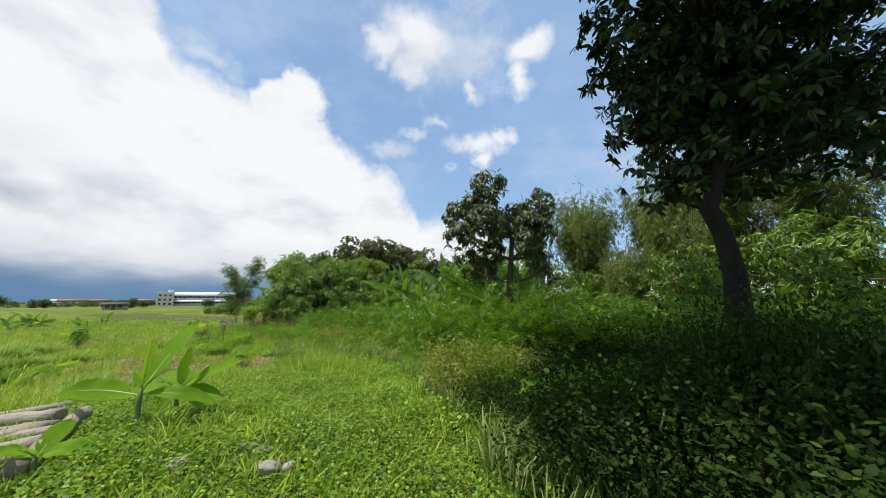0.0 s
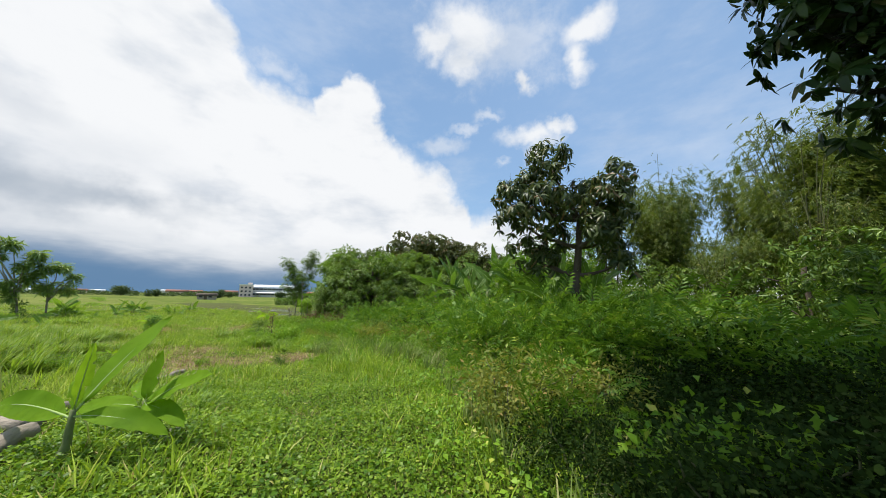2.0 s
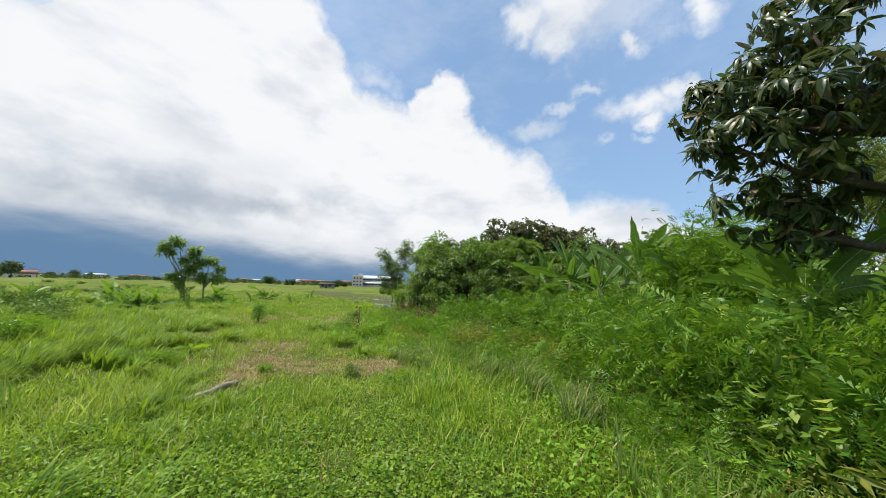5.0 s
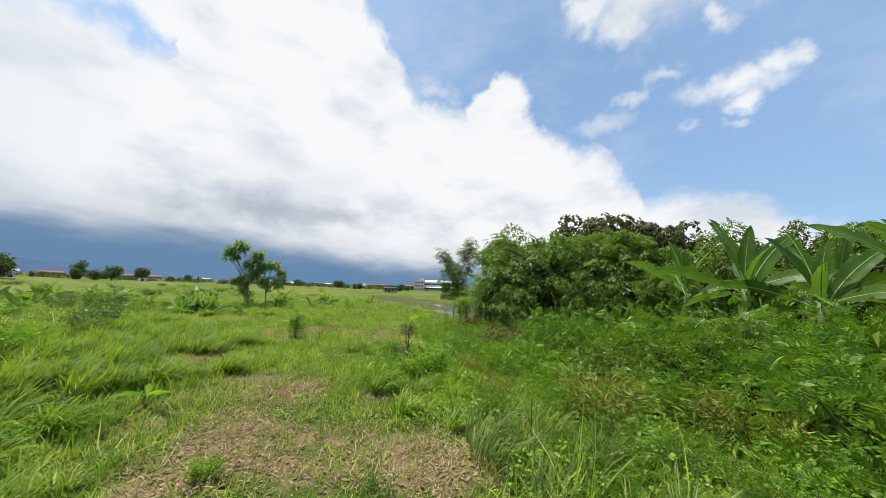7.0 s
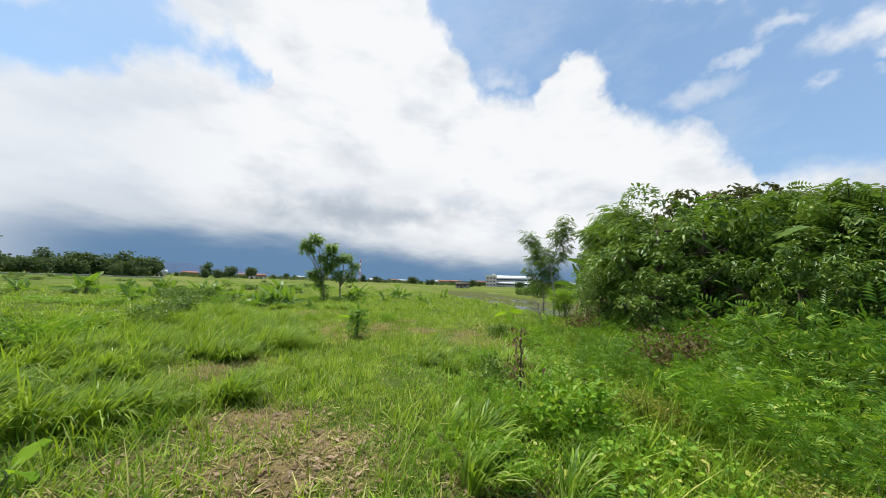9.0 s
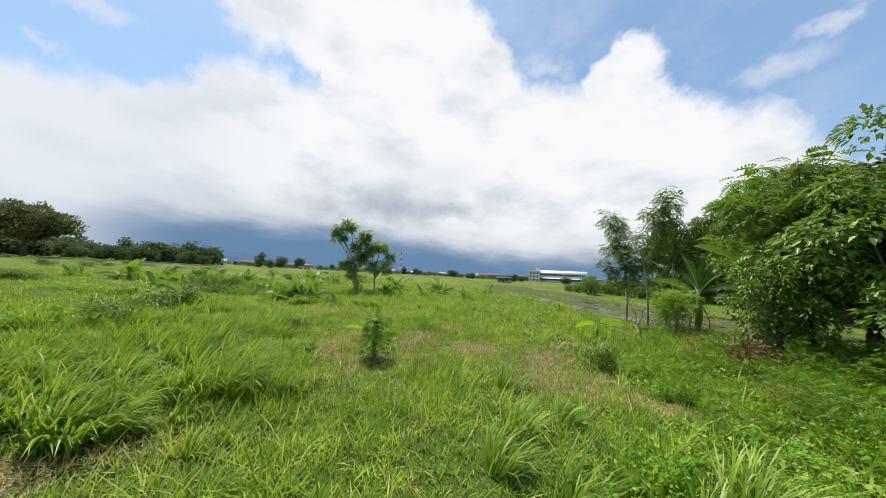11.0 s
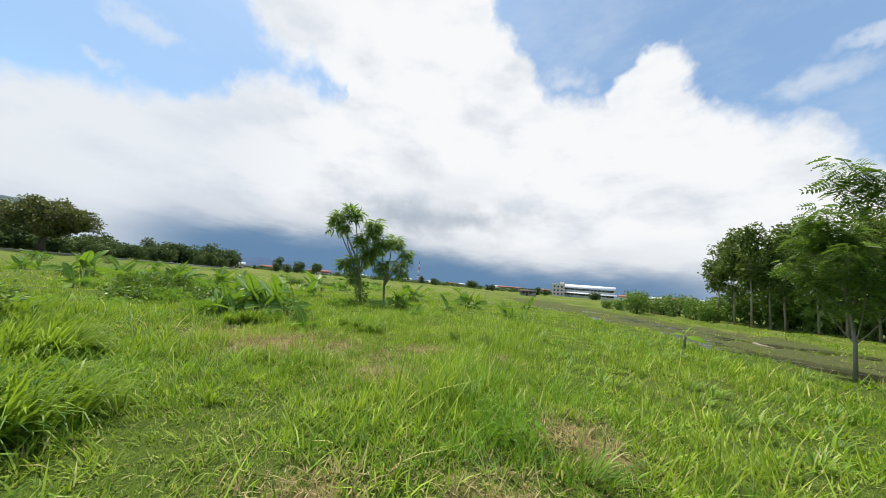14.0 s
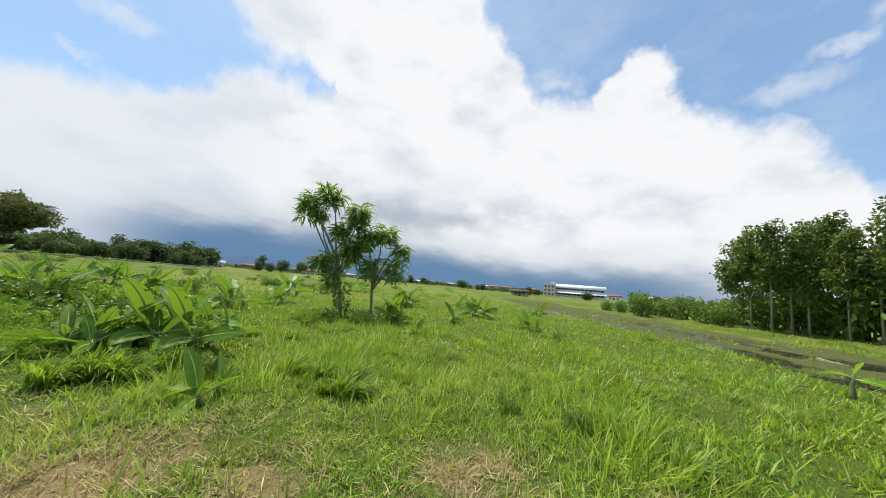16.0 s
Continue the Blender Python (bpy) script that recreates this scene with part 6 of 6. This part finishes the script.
        gable_house((x, y, z - (1.3 if az > 56 else 0.3)), w * 0.9, 6, 2.6, az + g.uniform(-20, 20), M_PLASTER if g.random() < 0.6 else M_PINK, roof, "small village house with a tiled roof" if roof is M_TILE else "small village house with a pale roof")
    # white block behind the great tree
    x, y, z = spot(119.0, 150)
    ob = thing("white_building", (x, y, z), "tall white building behind the great tree", "building", "", 119)
    part("wall", box(bmesh.new(), (-7, -5, -2), (7, 5, 13.5)), M_PLASTER, ob)
    part("roof", box(bmesh.new(), (-7.4, -5.4, 13.5), (7.4, 5.4, 14.1)), M_ROOFGREY, ob)
    for s in range(4):
        for i in range(5):
            part("window", box(bmesh.new(), (-6 + i * 2.6, -5.06, 1 + s * 3.2), (-4.4 + i * 2.6, -4.9, 2.6 + s * 3.2)), M_GLASS, ob)
    # lattice mast, banded red and white
    x, y, z = spot(66.4, 330)
    ob = thing("radio_mast", (x, y, z), "red and white banded lattice radio mast", "mast")
    H, n = 22.0, 7
    for k in range(n):
        z0, z1 = H * k / n, H * (k + 1) / n
        sets = []
        for c in range(4):
            a = math.pi / 4 + c * math.pi / 2
            b = a + math.pi / 2
            r0, r1 = 1.5 - 1.1 * z0 / H, 1.5 - 1.1 * z1 / H
            p = [np.array([r0 * math.cos(a), r0 * math.sin(a), z0]), np.array([r1 * math.cos(a), r1 * math.sin(a), z1]), np.array([r1 * math.cos(b), r1 * math.sin(b), z1]), np.array([r0 * math.cos(b), r0 * math.sin(b), z0])]
            sets += [tube([p[0], p[1]], [0.13, 0.13], 5), tube([p[0], p[2]], [0.07, 0.07], 4), tube([p[1], p[2]], [0.07, 0.07], 4)]
        mesh_part("mast_section", *gather(*sets), M_REDMET if k % 2 == 0 else M_WHITEMET, ob)
    # low wall along the field's far side
    for a0 in np.arange(97.5, 122.0, 3.5):
        x, y, z = spot(a0, 118)
        ob = thing("wall_boundary", (x, y, z), "long low weathered boundary wall", "wall", "", a0)
        tagged(ob, kind="structure")
        part("wall", box(bmesh.new(), (-3.7, -0.1, -1), (3.7, 0.1, 0.3)), M_WALL, ob)
        part("coping", box(bmesh.new(), (-3.7, -0.16, 0.3), (3.7, 0.16, 0.37)), M_PLASTER, ob)
    # small thatched shelter near the pink block
    x, y, z = spot(46.2, 120)
    gable_house((x, y, z), 5, 3, 1.6, 30, M_WALL, M_BARK, "low field shelter with a dark roof", 1.0)


village()


def hills():
    """Far ridge, with blue air haze put into its colour."""
    n = 120
    V, F = [], []
    for i in range(n):
        az = 55 + 55 * i / (n - 1)
        t = (az - 55) / 55
        h = 46 * math.exp(-((az - 92.5) / 4.5) ** 2) + 30 * math.exp(-((az - 85) / 7) ** 2) + 14 * math.sin(math.pi * t) + 3 * noise.noise(Vector((az * 0.6, 0, 0)))
        for d, k in ((1900, 0.0), (2050, 1.0), (2200, 0.0)):
            x, y = EYE_END[0] - math.sin(radians(az)) * d, EYE_END[1] + math.cos(radians(az)) * d
            V.append((x, y, -2 + (h + 12) * k))
    for i in range(n - 1):
        for j in range(2):
            b = i * 3 + j
            F.append((b, b + 1, b + 4, b + 3))
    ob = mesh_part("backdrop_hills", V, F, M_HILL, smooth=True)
    tagged(ob, "far hills coloured with blue haze under the storm cloud", "hills", kind="structure")


hills()

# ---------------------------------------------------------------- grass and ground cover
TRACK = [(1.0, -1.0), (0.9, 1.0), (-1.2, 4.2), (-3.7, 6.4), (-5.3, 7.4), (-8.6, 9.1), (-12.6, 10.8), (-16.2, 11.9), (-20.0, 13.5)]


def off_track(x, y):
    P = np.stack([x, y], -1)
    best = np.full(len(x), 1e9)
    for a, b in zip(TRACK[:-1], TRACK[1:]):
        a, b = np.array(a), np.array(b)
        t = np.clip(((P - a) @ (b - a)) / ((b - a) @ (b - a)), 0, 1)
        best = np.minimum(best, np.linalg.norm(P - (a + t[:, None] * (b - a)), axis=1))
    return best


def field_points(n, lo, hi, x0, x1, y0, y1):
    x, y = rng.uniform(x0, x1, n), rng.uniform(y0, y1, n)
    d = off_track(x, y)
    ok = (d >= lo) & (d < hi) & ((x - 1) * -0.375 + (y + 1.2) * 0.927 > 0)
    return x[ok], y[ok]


TUSSOCKS = [(-13.6, 7.2, 1.3), (-11.9, 8.4, 0.8), (-15.2, 8.3, 1.2), (-10.4, 7.0, 0.9), (-16.5, 9.9, 0.9), (-9.3, 5.6, 1.0), (-12.2, 5.4, 1.2), (-16.9, 6.5, 1.4), (-18.9, 8.0, 1.0)]


def tussock_at(x, y):
    d = np.zeros(len(x))
    for a, b, r in TUSSOCKS:
        d = np.maximum(d, np.exp(-(((x - a) ** 2 + (y - b) ** 2) / (r * r))))
    return d


FOUNTAINS = [(-14.1, 8.2, 1.04), (-13.3, 9.2, 0.55), (-16.5, 8.5, 0.88), (-16.7, 6.9, 0.94), (-16.0, 7.9, 0.72), (-12.7, 8.4, 0.55), (-8.7, 6.6, 0.66), (-8.8, 7.2, 0.5), (-12.2, 5.1, 0.83), (-10.6, 7.5, 0.66), (-10.5, 6.4, 0.72), (-18.5, 8.8, 0.88),
             (-20.4, 13.2, 0.5), (-21.2, 13.1, 0.44), (-21.6, 10.4, 0.55), (-16.3, 9.2, 0.85), (-7.5, 5.1, 0.61), (-11.3, 5.0, 0.66), (-6.2, 8.8, 0.44)]
FORMS = [blade_form(b) for b in (-0.12, -0.3, -0.5)]
SLIVER = [([(0, -0.03, 0), (0, 0.03, 0), (1, 0, -0.12)], [(0, 1, 2)])]


def blades(x, y, length, width, lean, sink=0.01, forms=FORMS):
    """Grass blades rooted at x, y, leaning every way and a little with the wind."""
    n = len(x)
    a = rng.uniform(0, 2 * math.pi, n)
    l = np.abs(rng.normal(size=n)) * lean
    wind = 0.12 + 0.3 * np.clip(wavy(x, y, 1.1, 7.0), -0.6, 1)
    D = unit(np.stack([np.cos(a) * l + wind, np.sin(a) * l - 0.3 * wind, np.ones(n)], 1))
    side = np.stack([-np.sin(a), np.cos(a), np.zeros(n)], 1)
    up = unit(np.cross(side, D)) * -1
    P = np.stack([x, y, land(x, y) - sink], 1)
    S = np.stack([length, width / 0.06, length], 1)
    sets, pick = [], rng.integers(0, len(forms), n)
    for q in range(len(forms)):
        m = pick == q
        sets.append(scatter(forms[q], P[m], frames(D[m], up[m]), S[m]))
    return gather(*sets)


def tussocks(cx, cy, rich, g, thick=1.0, rise=0.0):
    """Fountains of arching blades at each place, leaning with the wind."""
    many = ((26 + 62 * rich) * thick).astype(int)
    size = np.repeat((0.17 + 0.18 * rich) * g.uniform(0.75, 1.25, len(cx)), many)
    x, y = np.repeat(cx, many), np.repeat(cy, many)
    n = len(x)
    a = g.uniform(0, 2 * math.pi, n)
    r = np.sqrt(g.random(n)) * 0.45 * size
    x, y = x + np.cos(a) * r, y + np.sin(a) * r
    l = g.uniform(0.15, 0.75, n)
    D = unit(np.stack([np.cos(a) * l + 0.30, np.sin(a) * l + 0.48, np.ones(n)], 1))
    side = unit(np.stack([-D[:, 1], D[:, 0], np.zeros(n)], 1))
    up = unit(np.cross(side, D)) * -1
    up = np.where((up[:, 2] < 0)[:, None], -up, up)
    ln = size * g.uniform(0.8, 1.7, n)
    S = np.stack([ln, g.uniform(0.20, 0.40, n) * (0.5 + 0.5 * thick), ln], 1)
    P = np.stack([x, y, land(x, y) - 0.02 + rise * g.random(n)], 1)
    forms = [arch_form(b) for b in (1.3, 2.0, 2.8)]
    pick = g.integers(0, 3, n)
    return gather(*[scatter(forms[q], P[pick == q], frames(D[pick == q], up[pick == q]), S[pick == q]) for q in range(3)])


def grow_grass():
    sets, straw = [], []
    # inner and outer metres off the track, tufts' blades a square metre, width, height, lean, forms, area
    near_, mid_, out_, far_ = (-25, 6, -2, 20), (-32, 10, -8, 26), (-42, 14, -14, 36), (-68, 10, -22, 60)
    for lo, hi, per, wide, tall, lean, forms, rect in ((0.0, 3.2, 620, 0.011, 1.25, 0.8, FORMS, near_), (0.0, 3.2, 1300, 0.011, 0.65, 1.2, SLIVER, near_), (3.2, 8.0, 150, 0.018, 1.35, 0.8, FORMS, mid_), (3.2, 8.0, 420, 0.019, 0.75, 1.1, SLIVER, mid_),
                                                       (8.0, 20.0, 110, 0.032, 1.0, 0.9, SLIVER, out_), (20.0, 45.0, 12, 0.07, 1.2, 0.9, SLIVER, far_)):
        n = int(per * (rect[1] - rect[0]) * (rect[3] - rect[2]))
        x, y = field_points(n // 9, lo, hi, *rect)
        many = rng.integers(3, 16, len(x))
        vigour = np.repeat(np.exp(0.38 * rng.normal(size=len(x))), many)
        x, y = np.repeat(x, many), np.repeat(y, many)
        fan = rng.normal(size=(2, len(x))) * (0.03 + 1.8 * wide)
        x, y = x + fan[0], y + fan[1]
        dry, inner, wet = dry_at(x, y), past_border(x, y), wet_at(x, y)
        patch = np.clip(0.5 + 0.5 * wavy(x, y, 0.9, 3.0) + 0.25 * rng.normal(size=len(x)), 0, 1)
        keep = (rng.random(len(x)) > dry * 0.86) & (inner < 2.0) & (rng.random(len(x)) > wet * np.where(wavy(x, y, 0.5, 3.0) + wavy(x, y, 1.6, 1.0) * 0.5 > 0.35, 0.55, 0.95))
        h = vigour * (0.055 + 0.14 * patch) * rng.uniform(0.6, 1.4, len(x)) * tall * (1 - 0.5 * dry)
        creeper = np.clip(1.25 - np.hypot(x + 0.9, (y - 2.2) * 0.8) / 3.6, 0, 1)
        h = h * (1 - 0.45 * creeper)
        keep &= rng.random(len(x)) > 0.3 * creeper
        sets.append(blades(x[keep], y[keep], h[keep], wide * rng.uniform(0.7, 1.3, keep.sum()), lean, forms=forms))
        st = (rng.random(len(x)) < dry * np.where(x > -9, 0.55, 1.1) + 0.05) & (inner < 1)
        straw.append(blades(x[st], y[st], (0.05 + 0.09 * rng.random(st.sum())) * tall, wide * rng.uniform(0.5, 0.9, st.sum()), 2.2, -0.005, forms))
    tagged(mesh_part("grass", *gather(*sets), M_GRASS), "short bright green meadow grass", "grass", kind="stuff")
    tagged(mesh_part("dry_grass", *gather(*straw), M_STRAW), "dry straw-coloured cut grass", "grass", kind="stuff")
    # arching tussocks left of the track, and tangled half-dry grass along the thicket's edge
    g = np.random.default_rng(33)
    cx, cy = g.uniform(-24, -4, 2600), g.uniform(1, 13.5, 2600)
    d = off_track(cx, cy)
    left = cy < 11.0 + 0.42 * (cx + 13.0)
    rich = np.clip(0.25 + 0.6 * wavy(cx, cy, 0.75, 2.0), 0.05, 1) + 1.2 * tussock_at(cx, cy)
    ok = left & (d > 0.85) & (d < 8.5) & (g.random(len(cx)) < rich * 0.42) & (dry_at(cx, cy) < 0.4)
    tagged(mesh_part("long_grass", *tussocks(cx[ok], cy[ok], np.clip(rich[ok], 0.2, 1.2), g), M_LONG), "tall arching tussock grass", "grass", kind="stuff")
    spots = np.array(FOUNTAINS)
    cx, cy = (np.repeat(spots[:, i], 4) + g.normal(size=len(spots) * 4) * 0.22 for i in (0, 1))
    tagged(mesh_part("tall_tussock_grass", *tussocks(cx, cy, np.repeat(spots[:, 2], 4), g, 1.8), M_LONG), "big wind-bent tussocks of long dark-hearted grass", "grass", kind="stuff")
    cx, cy = g.uniform(-30, -2, 2600), g.uniform(3, 24, 2600)
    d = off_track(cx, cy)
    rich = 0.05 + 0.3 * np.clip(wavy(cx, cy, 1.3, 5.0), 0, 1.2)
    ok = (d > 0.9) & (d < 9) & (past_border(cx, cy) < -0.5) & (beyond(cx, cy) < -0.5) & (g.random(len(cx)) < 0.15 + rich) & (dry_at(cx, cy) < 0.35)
    tagged(mesh_part("grass_tufts", *tussocks(cx[ok], cy[ok], rich[ok], g, 0.8), M_LONG), "small dark tufts of coarse grass", "grass", kind="stuff")
    cx, cy = g.uniform(-4, 3.2, 1500), g.uniform(0.5, 9, 1500)
    d = past_border(cx, cy)
    ok = (d > -0.5) & (d < 1.1) & (g.random(len(cx)) < 0.3)
    tagged(mesh_part("tangled_grass", *tussocks(cx[ok], cy[ok], g.uniform(0.3, 0.9, ok.sum()), g, 0.5, 0.10), M_TANGLE), "thin tangled half-dry grass along the thicket", "grass", kind="stuff")
    # broad-leaved creeper over the ground near the start, and weeds along the thicket
    for name, mat, n, rect, size, top, label, f in (("ground_cover", M_COVER, 165000, (-5.5, 2.6, -0.6, 7.2), 0.032, 0.13, "low creeper with small round leaves", lambda x, y: np.clip(1.15 - 0.12 * np.hypot(x + 1.2, (y - 2.6) * 0.8) ** 1.5, 0, 1)),
                                                    ("low_weeds", M_WEED, 110000, (-11, 3, 2.4, 15), 0.05, 0.26, "mixed low broad-leaved weeds", lambda x, y: np.clip(1 - np.abs(past_border(x, y) - 0.2) / 1.5, 0, 1))):
        x, y = rng.uniform(rect[0], rect[1], n), rng.uniform(rect[2], rect[3], n)
        keep = (rng.random(n) < f(x, y)) & (dry_at(x, y) < 0.35)
        x, y = x[keep], y[keep]
        hump = np.clip(0.55 + 0.45 * wavy(x, y, 3.1, 5.0), 0.1, 1)
        z = land(x, y) + top * hump * rng.uniform(0.25, 1.1, len(x))
        D = ways(len(x), 0.1) * np.array([1, 1, 0.35])
        V, F = scatter(leaf_form(0.75, 0.12, 0.05), np.stack([x, y, z], 1), frames(D, unit(ways(len(x), 2.2))), size * rng.uniform(0.6, 1.3, len(x)))
        tagged(mesh_part(name, V, F, mat), label, "weeds", kind="stuff")


grow_grass()


def litter():
    """Dead leaves lying on the bare nearer patch."""
    g = np.random.default_rng(77)
    x, y = g.uniform(-8.5, -3.2, 16000), g.uniform(5.2, 9.2, 16000)
    ok = g.random(len(x)) < (dry_at(x, y) - 0.25) * 0.9
    x, y = x[ok], y[ok]
    n = len(x)
    a = g.uniform(0, 6.283, n)
    D = np.stack([np.cos(a), np.sin(a), g.normal(size=n) * 0.15], 1)
    V, F = scatter(leaf_form(0.5, -0.12, 0.06), np.stack([x, y, land(x, y) + 0.012], 1), frames(D, unit(ways(n, 3.0))), g.uniform(0.025, 0.07, n))
    tagged(mesh_part("leaf_litter", V, F, M_LITTER), "pale brown fallen leaves on bare soil", "leaves", kind="stuff")


litter()
